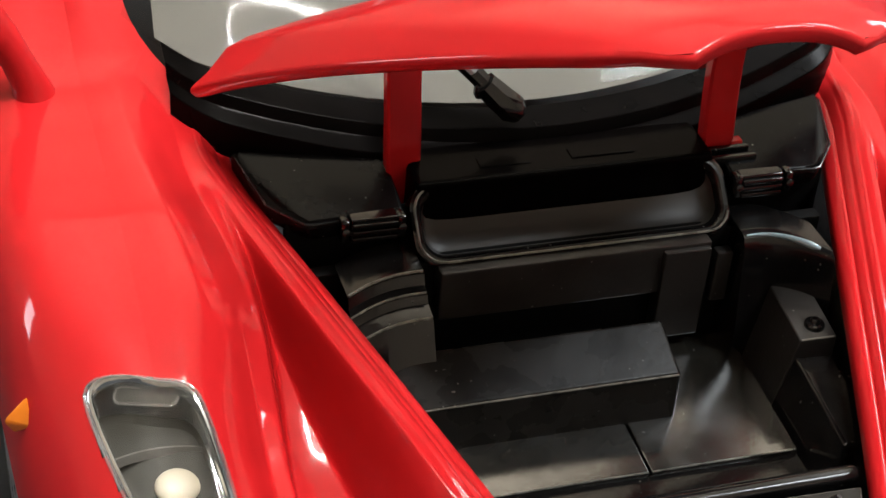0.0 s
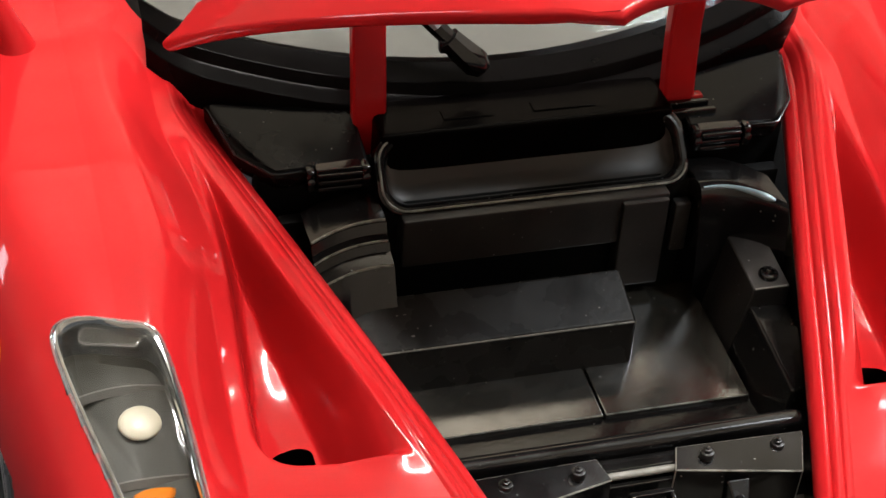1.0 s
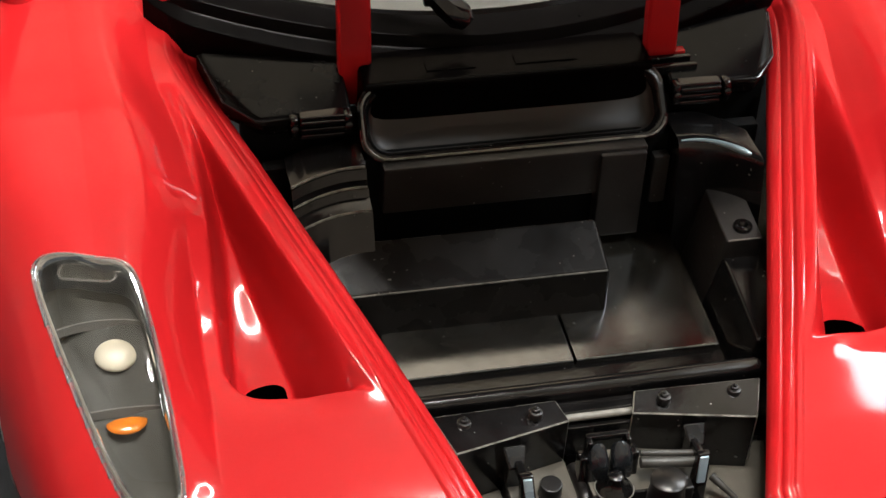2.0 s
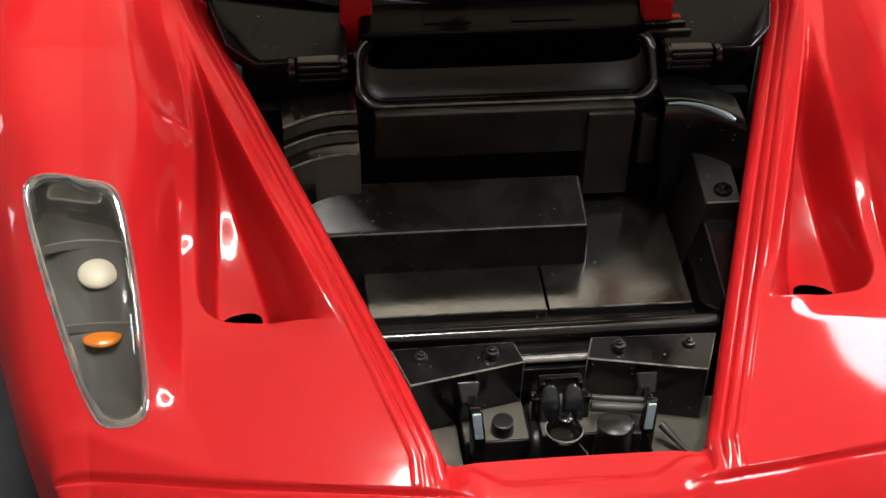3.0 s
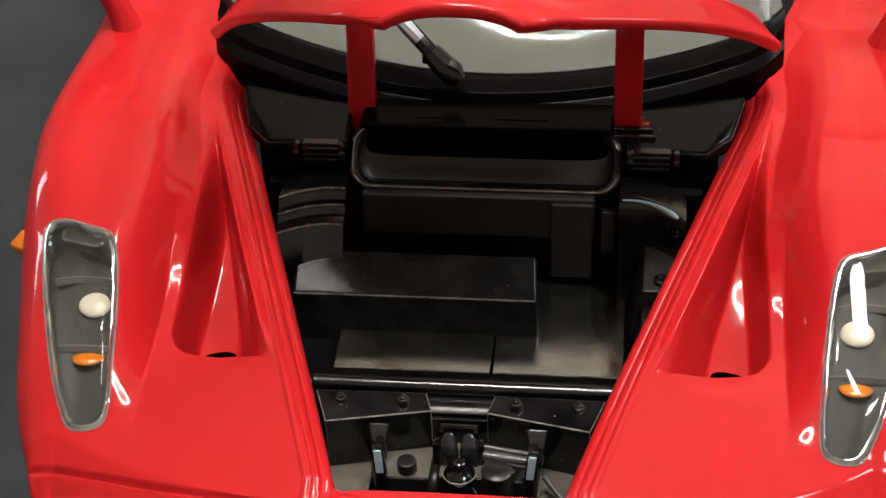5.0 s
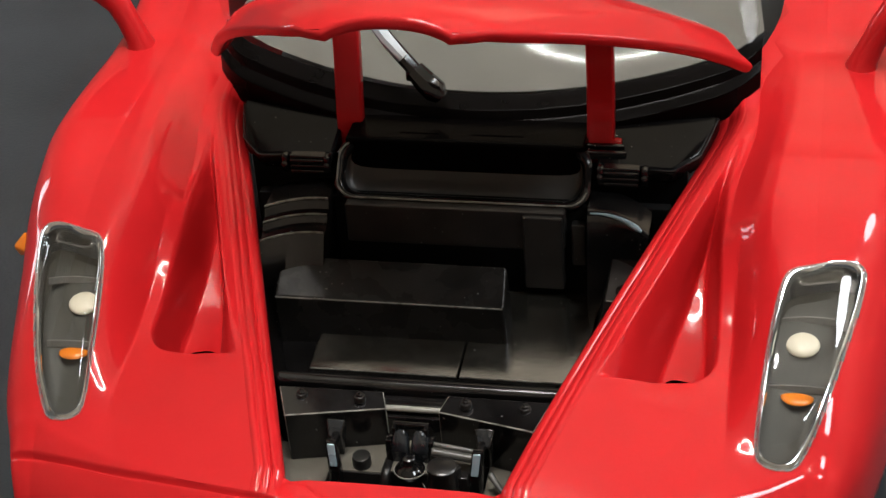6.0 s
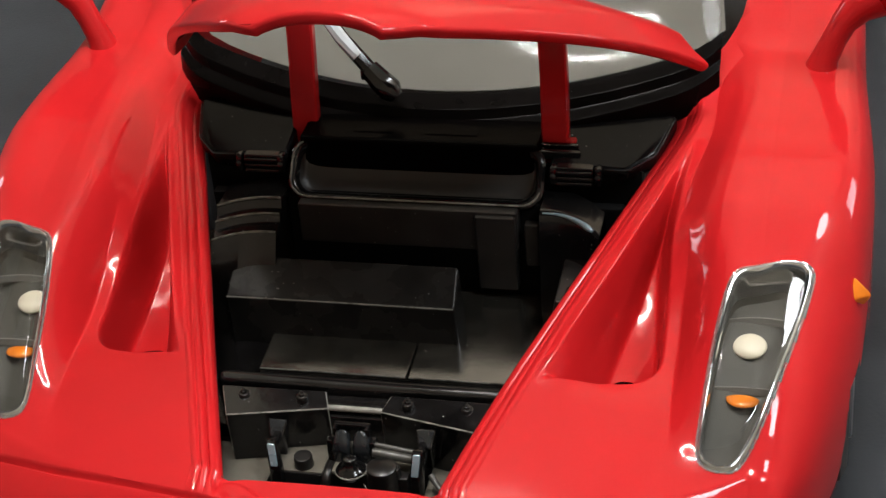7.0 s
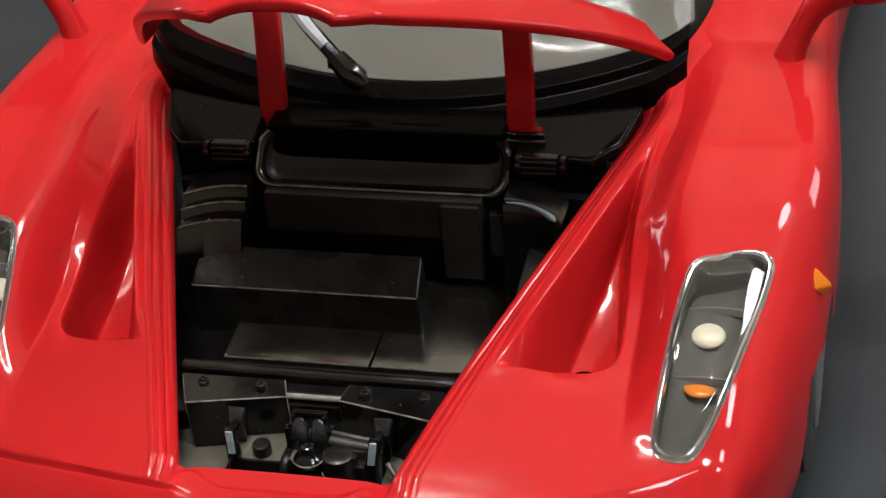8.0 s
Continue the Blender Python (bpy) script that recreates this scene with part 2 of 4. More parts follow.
def curve(xs, ys):
    """A smooth curve through a few values."""
    xs, ys = np.array(xs, float), np.array(ys, float)
    step = np.diff(ys) / np.diff(xs)
    slope = np.concatenate([[step[0]], [2 * a * c / (a + c) if a * c > 0 else 0.0 for a, c in zip(step, step[1:])], [step[-1]]])

    def f(x):
        x = np.clip(x, xs[0], xs[-1])
        i = np.clip(np.searchsorted(xs, x) - 1, 0, len(xs) - 2)
        h = xs[i + 1] - xs[i]
        t = (x - xs[i]) / h
        return ((2 * t**3 - 3 * t**2 + 1) * ys[i] + (t**3 - 2 * t**2 + t) * h * slope[i]
                + (-2 * t**3 + 3 * t**2) * ys[i + 1] + (t**3 - t**2) * h * slope[i + 1])
    return f


# ---- the shape of the bodywork (x across, y from the nose backwards, z up) ----
nose_rise = curve([0, 1.5, 4, 6.8, 7.6, 8.4, 12, 16, 20, 25, 40, 64, 80, 120, 265], [14, 20, 23.7, 26.3, 26.85, 27.15, 28.4, 29.6, 30.55, 31.6, 35, 40.3, 43, 45, 44])
fender_rise = curve([0, 13, 16, 20, 26, 32, 37, 45, 52, 60, 68, 76, 100, 265], [0, 0, 0.4, 2.0, 4.3, 6.3, 7.6, 8.6, 8.3, 6.9, 5.3, 4.0, 2.8, 3])
half_width = curve([0, 8, 14, 20, 30, 42, 60, 90, 130, 200, 262], [44, 46, 48, 50.5, 53, 55.3, 56, 54, 53, 56.5, 54])
channel_floor = curve([20, 26, 30, 32, 34, 36, 38, 40, 43, 46, 50, 55, 62, 75, 265], [24.2, 24.4, 24.65, 24.9, 25.35, 25.95, 26.7, 27.6, 29.15, 31.1, 34.1, 37.7, 40.6, 44, 60])
channel_out = curve([20, 30, 36, 44, 52, 60, 80, 265], [33.5, 33.6, 33.5, 33.3, 33.7, 34.6, 36, 36])
channel_fold = curve([20, 30, 36, 40, 45, 50, 56, 62, 265], [26.4, 26.6, 27.5, 28.5, 29.9, 31.3, 33.0, 34.6, 60])
flange_wide = curve([8, 18, 22, 26, 40, 52, 62, 70, 265], [2.6, 3.3, 3.9, 4.4, 4.7, 4.6, 4.0, 3.2, 3.2])
screen_half = curve([62, 66, 71, 73, 76, 80, 84, 100, 140, 262], [30.298, 31.1, 31.2, 31.9, 34.2, 36.6, 38.0, 39.5, 40, 39])
rim_rise = curve([8, 60, 66, 70, 73, 76, 80, 86, 100, 115, 265], [30.6, 40.64, 41.6, 42.4, 43.2, 44.3, 46.0, 48.6, 54, 59, 59])
flank_rise = curve([28.5, 32.6, 35.0, 37.4, 39.0, 41.0, 60], [0, 0.31, 0.58, 0.86, 0.97, 1, 1])
CREST = 44.0
shoulder = curve([0, 36, 48, 58, 265], [2.3, 2.4, 4.0, 5.2, 5.2])
DUCT = (27.3, 31.8, 33.3)


def nose_front(x):
    return -4 + 13 * (np.abs(x) / 46) ** 2.2


def seam_y(x):
    """The joint between the nose and the bumper."""
    return 4.5 + 0.14 * (x - 12.3) + 0.0035 * (x - 12.3) ** 2


SEAM = 3.9


def row_y(x, y0):
    """Bends a row of the bodywork so that it follows the nose, the joint and, further back, a straight line."""
    x = np.abs(x)
    k = np.clip((y0 + 4) / (SEAM + 4), 0, 1)
    return y0 + ((1 - k) * (nose_front(x) + 4) + k * (seam_y(x) - SEAM)) * (1 - sstep(SEAM, 8 + 26 * sstep(12.1, 30, x), y0))


def edge_x(y):
    """Half the width of the boot's opening and, behind it, of the windscreen's."""
    y = np.asarray(y, float)
    return np.where(y < 62, 12.1 + np.maximum(y - 8, 0) * 0.337, screen_half(y))


def lip_y(x):
    return 21.9 + 0.27 * (x - 20.8) + 9 * np.clip((x - 29.6) / 5.9, 0, 2) ** 3


def duct_edge(x):
    """Where the floor of the bonnet channel ends over the duct."""
    return DUCT[2] - 0.13 * (x - DUCT[0]) - 1.3 * np.clip((29.0 - x) / 2.0, 0, 1) ** 2 - 0.9 * np.clip((x - 29.8) / 1.9, 0, 1) ** 2


def top(x, y, rib=1.0):
    """Height of the bodywork inwards of the wing's crest."""
    x, y = np.asarray(x, float), np.asarray(y, float)
    flank = np.clip((x - 35.2) / 6.6, 0, 1)
    back = sstep(30, 46, y)
    side = flank_rise(x - 2.2 * sstep(42, 68, y))
    z = nose_rise(y - nose_front(x)) + fender_rise(y) * ((1 - (1 - flank) ** 2) * (1 - back) + side * back)
    d = x - edge_x(y)
    wide = flange_wide(y)
    # the raised flange along the opening, highest at its outer edge
    ridge = np.maximum(np.where(y < 8, 30.6 + 0.193 * (y - 8), rim_rise(y)) + 1.35 * sstep(1.0, wide, d) * sstep(15, 32, y) * sstep(78, 60, y) - z, 0) * sstep(-6, 26, y)
    low = sstep(27, 20, y)
    z = z + rib * ridge * ((1 - low) * sstep(wide + 6.0, wide + 0.4, d) + low * np.clip(1 - (d - 1) / 19, 0, 1) ** 1.2)
    # the channel: a flat inner flank, a shallow floor, a steep outer wall
    fold, out = channel_fold(y), channel_out(y)
    inner = np.clip((d - wide) / np.maximum(fold - edge_x(y) - wide, 0.6), 0, 1)
    inner = inner + 0.12 * np.sin(2 * np.pi * inner) * -0.5
    outer = sstep(0, 1, (out - x) / (1.7 + 0.25 * (np.maximum(y - 30, 0) / 10) ** 2))
    lip = sstep(0, 1.2, y - lip_y(x))
    floor = channel_floor(y) + 0.03 * np.clip(x - 30.4, -4, 4) ** 2
    z = z - np.maximum(z - floor, 0) * inner * outer * lip * sstep(66, 52, y)
    off = y - seam_y(x)
    z = z - (0.55 * np.maximum(1 - (np.abs(off) / 0.3) ** 2, 0) + 0.25 * sstep(0.3, -0.3, off)) * sstep(9, 14, x)
    # rolled edge of the opening and the two small beads beside it
    step = 1.3 * np.clip(1 - d / 2.6, 0, 1) ** 1.4
    for place, wide_bead, high in ((0.6, 0.62, 0.42), (1.75, 0.42, 0.24), (2.85, 0.42, 0.2)):
        step = step - high * (1 - 0.6 * sstep(34, 58, y)) * np.sqrt(np.clip(1 - ((d - place) / wide_bead) ** 2, 0, 1))
    z = z - rib * np.where(d < 0, 1.3, step) * sstep(4, 8, y) * sstep(74, 69, y)
    return z


def skin(x, y):
    """Height of the bodywork anywhere on top."""
    x, y = np.abs(np.asarray(x, float)), np.asarray(y, float)
    zc = top(np.minimum(x, CREST), y)
    low = np.minimum(22, zc - 1)
    s = np.clip((x - CREST) / (half_width(y) - CREST), 0, 1)
    k = shoulder(y)
    return low + (zc - low) * (1 - s**k) ** (1 / k)



LAMP = rounded([(38.3, 16.2), (38.7, 22), (39.2, 28), (40.2, 34), (41.2, 35.8), (44, 36.7), (48.0, 38.0), (49.4, 38.0), (49.8, 36.8),
                (48.6, 31), (45.7, 21), (43.6, 16.6), (42.4, 15.3), (39.6, 15.1)], 2)


# ---- the room: table top, walls, ceiling ----
def slab(name, lo, hi, material, label, category):
    bm = bmesh.new()
    rbox(bm, [a * 1000 for a in lo], [a * 1000 for a in hi], 0)
    return tagged(part(name, bm, material), label, category, kind="structure")


table = slab("table_top", (-0.7, -0.7, -0.03), (0.7, 0.9, 0), TABLE, "dark grey cloth-covered table top under the model car", "table")
for x in (-640, 640):
    for y in (-640, 840):
        bm = bmesh.new()
        rbox(bm, (x - 25, y - 25, -750), (x + 25, y + 25, -30), 3)
        part("leg", bm, DULL, table)
slab("floor", (-2.5, -2.5, -0.8), (2.5, 2.5, -0.75), WALL, "plain beige floor of the room", "floor")
slab("wall_north", (-2.5, 2.5, -0.75), (2.5, 2.6, 2.4), WALL, "plain beige wall of the room", "wall")
slab("wall_south", (-2.5, -2.6, -0.75), (2.5, -2.5, 2.4), WALL, "plain beige wall of the room", "wall")


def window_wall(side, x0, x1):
    """A side wall and, in an opening through it, an unseen window assumed from wing highlights."""
    _, y, z, w, h = UNSEEN_WINDOWS[side]
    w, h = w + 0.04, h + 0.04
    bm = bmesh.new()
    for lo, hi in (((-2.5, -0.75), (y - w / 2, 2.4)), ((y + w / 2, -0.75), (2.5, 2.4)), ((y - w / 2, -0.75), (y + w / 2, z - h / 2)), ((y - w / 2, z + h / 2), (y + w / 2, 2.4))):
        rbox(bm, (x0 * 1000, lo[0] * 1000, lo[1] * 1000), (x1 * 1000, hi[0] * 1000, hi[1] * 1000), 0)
    tagged(part("wall_" + side, bm, WALL), "plain beige wall of the room with an unseen narrow window", "wall", kind="structure")
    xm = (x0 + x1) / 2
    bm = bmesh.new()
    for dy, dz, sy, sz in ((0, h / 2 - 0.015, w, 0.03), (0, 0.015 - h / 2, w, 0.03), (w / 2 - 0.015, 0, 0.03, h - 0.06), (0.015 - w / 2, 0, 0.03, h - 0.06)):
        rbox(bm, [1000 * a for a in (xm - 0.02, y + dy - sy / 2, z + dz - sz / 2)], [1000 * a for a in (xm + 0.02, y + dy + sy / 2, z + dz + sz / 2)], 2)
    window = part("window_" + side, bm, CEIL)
    tagged(window, "unseen narrow window with a white frame, assumed from wing highlights", "window", kind="structure")
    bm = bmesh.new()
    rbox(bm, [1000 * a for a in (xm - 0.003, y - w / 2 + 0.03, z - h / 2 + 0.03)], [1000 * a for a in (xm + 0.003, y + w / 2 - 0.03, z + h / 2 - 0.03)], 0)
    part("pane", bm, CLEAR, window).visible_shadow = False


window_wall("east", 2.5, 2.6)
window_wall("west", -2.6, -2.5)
slab("ceiling", (-2.5, -2.5, 2.4), (2.5, 2.5, 2.5), CEIL, "plain white ceiling of the room", "ceiling")

bm = bmesh.new()
tube(bm, [(240 * math.cos(a), -180 + 240 * math.sin(a), 2387) for a in np.linspace(0, 2 * math.pi, 49)[:-1]], 15, 10, True)
lamp = part("ceiling_lamp", bm, GLOW)
tagged(lamp, "glowing round ring lamp hung under the ceiling", "ceiling lamp")


def lamp_frame(where, outline, label):
    """The thin white frame round a lamp set under the ceiling."""
    x, y, _ = where
    bm = bmesh.new()
    tube(bm, [(1000 * (x + dx), 1000 * (y + dy), 2386) for dx, dy in outline], 14, 8, True)
    tagged(part("ceiling_light", bm, CEIL), label, "ceiling light")


lamp_frame(PANEL, [(0.48 * math.cos(a), 0.42 * math.sin(a)) for a in np.linspace(0, 2 * math.pi, 41)[:-1]], "white rim of a round cool ceiling light")
lamp_frame(SPOT, rounded([(-0.28, -0.28), (0.28, -0.28), (0.28, 0.28), (-0.28, 0.28)], 1), "white rim of a square ceiling light")


def uplighter(x, y, z):
    """An unseen standing lamp with an open bowl, added to warm the ceiling for reflections."""
    bm = bmesh.new()
    cyl(bm, (x, y, -750), (x, y, -728), 140, 130, n=40, bev=4)
    base = part("added_uplighter", bm, DULL)
    tagged(base, "unseen black uplighter with a white bowl, added to warm the ceiling", "floor lamp")
    bm = bmesh.new()
    cyl(bm, (x, y, -728), (x, y, z - 110), 12, n=16, bev=1)
    part("pole", bm, DULL, base)
    bm = bmesh.new()
    sheet(bm, [[(x + r * math.cos(a), y + r * math.sin(a), z + h) for a in np.linspace(0, 2 * math.pi, 41)] for r, h in ((14, -112), (80, -95), (140, -45), (165, 25))])
    bmesh.ops.remove_doubles(bm, verts=bm.verts, dist=0.1)
    thicken(bm, 4)
    part("bowl", bm, CEIL, base, "white open bowl")


uplighter(*[1000 * a for a in ADDED_UPLIGHT])


# ---- the model car ----
car = tagged(new("model_car"), "glossy red die-cast model sports car with its front boot lid raised", "model car")


def body_shell():
    ys = np.concatenate([np.linspace(-4, 3.25, 30), SEAM + np.array([-0.45, -0.3, -0.2, -0.1, 0, 0.1, 0.2, 0.3, 0.45]), np.linspace(4.6, 12, 31),
                         np.linspace(12.15, 46, 221), np.linspace(46.5, 76, 60), np.linspace(77.5, 262, 90)])
    cols = np.concatenate([np.linspace(0, 5.4, 64), np.linspace(5.6, 26, 110)])
    bm = bmesh.new()
    for side in (-1, 1):
        rows = []
        for y0 in ys:
            x0 = float(edge_x(y0))
            span = CREST - x0
            fine = np.where(cols < 5.5, cols, 5.5 + (cols - 5.5) / 20.5 * (span - 5.5)) if span > 8 else cols / cols[-1] * span
            x = x0 + fine
            bend = 1 - sstep(-4, 34, y0)
            y = row_y(x, y0)
            z = top(x, y) if y0 > -4 else np.full_like(x, 14.0)
            row = list(zip(x, y, z))
            yc = float(y[-1])
            w, zc = float(half_width(yc)), float(z[-1])
            low, bulge = min(22.0, zc - 1), float(shoulder(yc))
            for t in np.linspace(0, 1, 30)[1:]:
                a = t * math.pi / 2
                s, c = math.sin(a) ** (2 / bulge), math.cos(a) ** (2 / bulge)
                row.append((CREST + (w - CREST) * s, yc + (1 - c) * 1.2 * bend, low + (zc - low) * c))
            for t in (0.25, 0.5, 0.75, 1):
                row.append((w - t * t * 2, yc + 1.2 * bend, low + (7 - low) * t))
            rows.append([(side * a, b, c) for a, b, c in row])
        chin = [(a, b + 1.5, 7.0) for a, b, c in rows[0]]
        rows.insert(0, chin)
        sheet(bm, rows)
    # the nose in front of the opening
    rows = []
    for y0 in ys[ys <= 8.01]:
        x = np.linspace(-12.1, 12.1, 97)
        y = row_y(x, y0)
        b = 5.4 + 1.9 * sstep(6.0, 10.8, np.abs(x))
        z = top(np.abs(x), y, sstep(9, 12, np.abs(x))) - 0.45 * sstep(b - 0.35, b + 0.35, y) * sstep(12.1, 11.2, np.abs(x)) if y0 > -4 else np.full_like(x, 14.0)
        rows.append(list(zip(x, y, z)))
    rows += [[(a, b + 0.05, c - 0.1) for a, b, c in rows[-1]], [(a, b + 0.1, c - 2.2) for a, b, c in rows[-1]]]
    rows.insert(0, [(a, b + 1.5, 7.0) for a, b, c in rows[0]])
    sheet(bm, rows)
    bmesh.ops.remove_doubles(bm, verts=bm.verts, dist=0.02)
    gone = []
    for f in bm.faces:
        c = f.calc_center_median()
        ax = abs(c.x)
        if c.z > 20 and 38 < ax < 51 and 14 < c.y < 40 and inside(ax, c.y, LAMP):
            gone.append(f)
        elif DUCT[0] < ax < DUCT[1] and c.y < duct_edge(ax) and c.z < channel_floor(c.y) + 0.45 and c.y > lip_y(ax) + 0.7:
            gone.append(f)
        elif ax > 49 and c.z < 25 and ((c.y - 54) ** 2 + (c.z - 18.5) ** 2 < 390 or (c.y - 201) ** 2 + (c.z - 18.5) ** 2 < 400):
            gone.append(f)
    bmesh.ops.delete(bm, geom=gone, context="FACES")
    # an even edge round the ducts
    rim = [v for v in bm.verts if v.is_boundary and 26.8 < abs(v.co.x) < 32.6 and 23 < v.co.y < 36 and v.co.z > 21]
    beside = {v: [e.other_vert(v) for e in v.link_edges if e.is_boundary] for v in rim}
    for _ in range(8):
        moved = {v: v.co * 0.4 + sum((w.co for w in ws), Vector()) * (0.6 / len(ws)) for v, ws in beside.items()}
        for v, co in moved.items():
            v.co = co
    scoop = [v for v in bm.verts if 20.5 < abs(v.co.x) < 38 and 21 < v.co.y < 50 and abs(v.co.x) > edge_x(v.co.y) + 2.8 and not v.is_boundary]
    for _ in range(2):
        bmesh.ops.smooth_vert(bm, verts=scoop, factor=0.5, use_axis_x=True, use_axis_y=True, use_axis_z=True)
    # the lip of the boot's opening turns downwards
    for side in (-1, 1):
        rows = []
        for y in np.linspace(8, 75, 90):
            x, z = float(edge_x(y)), float(top(edge_x(y), y))
            rows.append([(side * x, y, z), (side * (x - 0.15), y, z - 0.4), (side * (x + 0.1), y, z - 2.0)])
        sheet(bm, rows)
    bumper = bm.copy()

    def ahead(f):
        c = f.calc_center_median()
        return c.y < seam_y(abs(c.x)) + (1.0 if abs(c.x) > CREST else 0)
    for mesh, keep in ((bm, False), (bumper, True)):
        bmesh.ops.delete(mesh, geom=[f for f in mesh.faces if ahead(f) != keep], context="FACES")
    part("front_bumper", bumper, RED, car, "glossy red painted bumper below a thin joint", 50)
    return part("body_shell", bm, RED, car, "glossy red painted bodywork", 50)


body_shell()


def duct(side):
    """The black box under the end of the channel's floor."""
    bm = bmesh.new()
    for x0, x1, y0, y1, z0, z1 in ((26.2, 32.2, 25.5, 35.0, 19.0, 19.6), (26.2, 32.2, 34.4, 35.0, 19.0, 24.4), (26.2, 32.2, 25.5, 26.0, 19.0, 23.8),
                                   (26.0, 26.5, 25.5, 35.0, 19.0, 24.2), (31.9, 32.4, 25.5, 35.0, 19.0, 24.2)):
        rbox(bm, (min(side * x0, side * x1), y0, z0), (max(side * x0, side * x1), y1, z1), 0)
    part("air_duct", bm, HOLE, car, "black air duct opening in the bonnet channel")


duct(-1)
duct(1)


# ---- headlights ----
lens_crown = curve([14.5, 15.6, 17, 18.5, 20, 24, 28, 32, 36, 38], [0.3, 0.9, 1.3, 1.4, 1.3, 0.85, 0.38, -0.05, -0.42, -0.55])


def headlight(side):
    cx, cy = 43.5, 27.0
    ring = [(x, y, float(skin(x, y))) for x, y in LAMP]
    mx = lambda p: (side * p[0], p[1], p[2])
    def at(k, d):
        return [mx((cx + (x - cx) * k, cy + (y - cy) * k, float(skin(cx + (x - cx) * k, cy + (y - cy) * k)) + d)) for x, y, z in ring + ring[:1]]
    def inset(e, d):
        out = []
        for x, y, z in ring + ring[:1]:
            x, y = x + max(-1, min(1, (41.0 + 0.17 * (y - 15) - x) / 1.5)) * e, cy + (y - cy) * (1 - e / 11)
            out.append(mx((x, y, float(skin(x, y)) + d)))
        return out
    bm = bmesh.new()
    sheet(bm, [at(0.955, -3.6), at(0.93, -4.4), at(0.6, -5.0), at(0.3, -5.2), at(0.02, -5.2)])
    bmesh.ops.remove_doubles(bm, verts=bm.verts, dist=0.01)
    lamp = part("headlight", bm, POCKET, car, "clear headlight with cream lamp and amber indicator")
    bm = bmesh.new()
    sheet(bm, [at(0.998, 0.0), at(0.985, -0.4), at(0.972, -1.6), at(0.955, -3.6), at(0.94, -4.4)])
    bmesh.ops.remove_doubles(bm, verts=bm.verts, dist=0.01)
    part("bezel", bm, BEZEL, lamp, "smoky clear bezel round the lamp pocket")
    bm = bmesh.new()
    rows = []
    for k in (1.0, 0.98, 0.95, 0.9, 0.84, 0.77, 0.69, 0.6, 0.51, 0.42, 0.33, 0.24, 0.15, 0.07, 0.01):
        row = []
        for x, y, z in ring + ring[:1]:
            x, y = cx + (x - cx) * k, cy + (y - cy) * k
            row.append(mx((x, y, float(skin(x, y)) + 0.05 + float(lens_crown(y)) * (1 - k**14) + (0.35 - (0.10 * (x - 43.5) + 0.15 * min(x - 43.6, 0)) * float(sstep(19, 25, y)) + 0.1 * (x - 42) * float(sstep(22, 17, y))) * (1 - k**14))))
        rows.append(row)
    sheet(bm, rows)
    bmesh.ops.remove_doubles(bm, verts=bm.verts, dist=0.01)
    lens = part("lens", bm, CLEAR, lamp, "clear plastic headlight cover")
    lens.visible_shadow = False
    bm = bmesh.new()
    tube(bm, [mx((x, y, z + 0.02)) for x, y, z in ring], 0.14, 8, True)
    part("lens_edge", bm, RIMCLEAR, lamp, "pale clear moulded edge")
    # added metal ring, gives the clear cover its bright edge glints
    bm = bmesh.new()
    sheet(bm, [inset(0.1, -0.1), inset(0.2, 0.22), inset(0.32, 0.34), inset(0.5, 0.3), inset(0.62, 0.0), inset(0.68, -0.5)])
    bmesh.ops.remove_doubles(bm, verts=bm.verts, dist=0.01)
    part("shoulder_glint", bm, GLINT, lamp, "metal ring standing in for glints on the cover shoulder")
    bm = bmesh.new()
    bmesh.ops.create_uvsphere(bm, u_segments=24, v_segments=14, radius=1)
    for v in bm.verts:
        v.co = Vector((side * (43.0 + 1.95 * v.co.x), 31.4 + 1.55 * v.co.y + 0.35 * v.co.z, 32.6 + 0.75 * v.co.z + 0.35 * v.co.y))
    part("bulb", bm, BULB, lamp, "cream round lamp")
    bm = bmesh.new()
    bmesh.ops.create_uvsphere(bm, u_segments=20, v_segments=12, radius=1)
    for v in bm.verts:
        v.co = Vector((42.7 + 1.85 * v.co.x, 25.75 + (1.6 if v.co.y < 0 else 0.12) * v.co.y - 0.25 * max(v.co.x, 0) ** 2, 29.6 + 0.5 * v.co.z))
    for v in bm.verts:
        v.co.x *= side
    part("indicator", bm, AMBER, lamp, "amber indicator strip")
    for y, z, x0, x1, arch in ((33.5, 34.6, 40.3, 48.0, 0.7), (26.5, 30.4, 39.6, 46.4, 0.25)):
        bm = bmesh.new()
        xs = np.linspace(x0, x1, 15)
        rise = [arch * (1 - (2 * k - 1) ** 2) for k in np.linspace(0, 1, 15)]
        sheet(bm, [[(side * float(x), y + r + dy, z + dz) for x, r in zip(xs, rise)] for dy, dz in ((-0.35, -0.75), (-0.1, 0), (0.1, 0), (0.2, -2.5))])
        part("divider", bm, DASH, lamp)
    bm = bmesh.new()
    rail = []
    for cx0, a0 in ((46.6, -90), (42.9, 90)):
        for k in range(7):
            a = radians(a0 + 30 * k)
            x, y = cx0 + 0.72 * math.cos(a), 35.9 + 0.72 * math.sin(a) + 0.26 * (cx0 - 44.4)
            rail.append((side * x, y, float(skin(x, y)) - 0.75))
    tube(bm, rail, 0.13, 8, True)
    tab = part("lens_tab", bm, TAB, lamp, "clear moulded tab")
    bm = bmesh.new()
    bm.faces.new([bm.verts.new(p) for p in rail])
    thicken(bm, 0.25)
    part("tab_plate", bm, CLEAR, tab, "clear plate")


headlight(-1)
headlight(1)


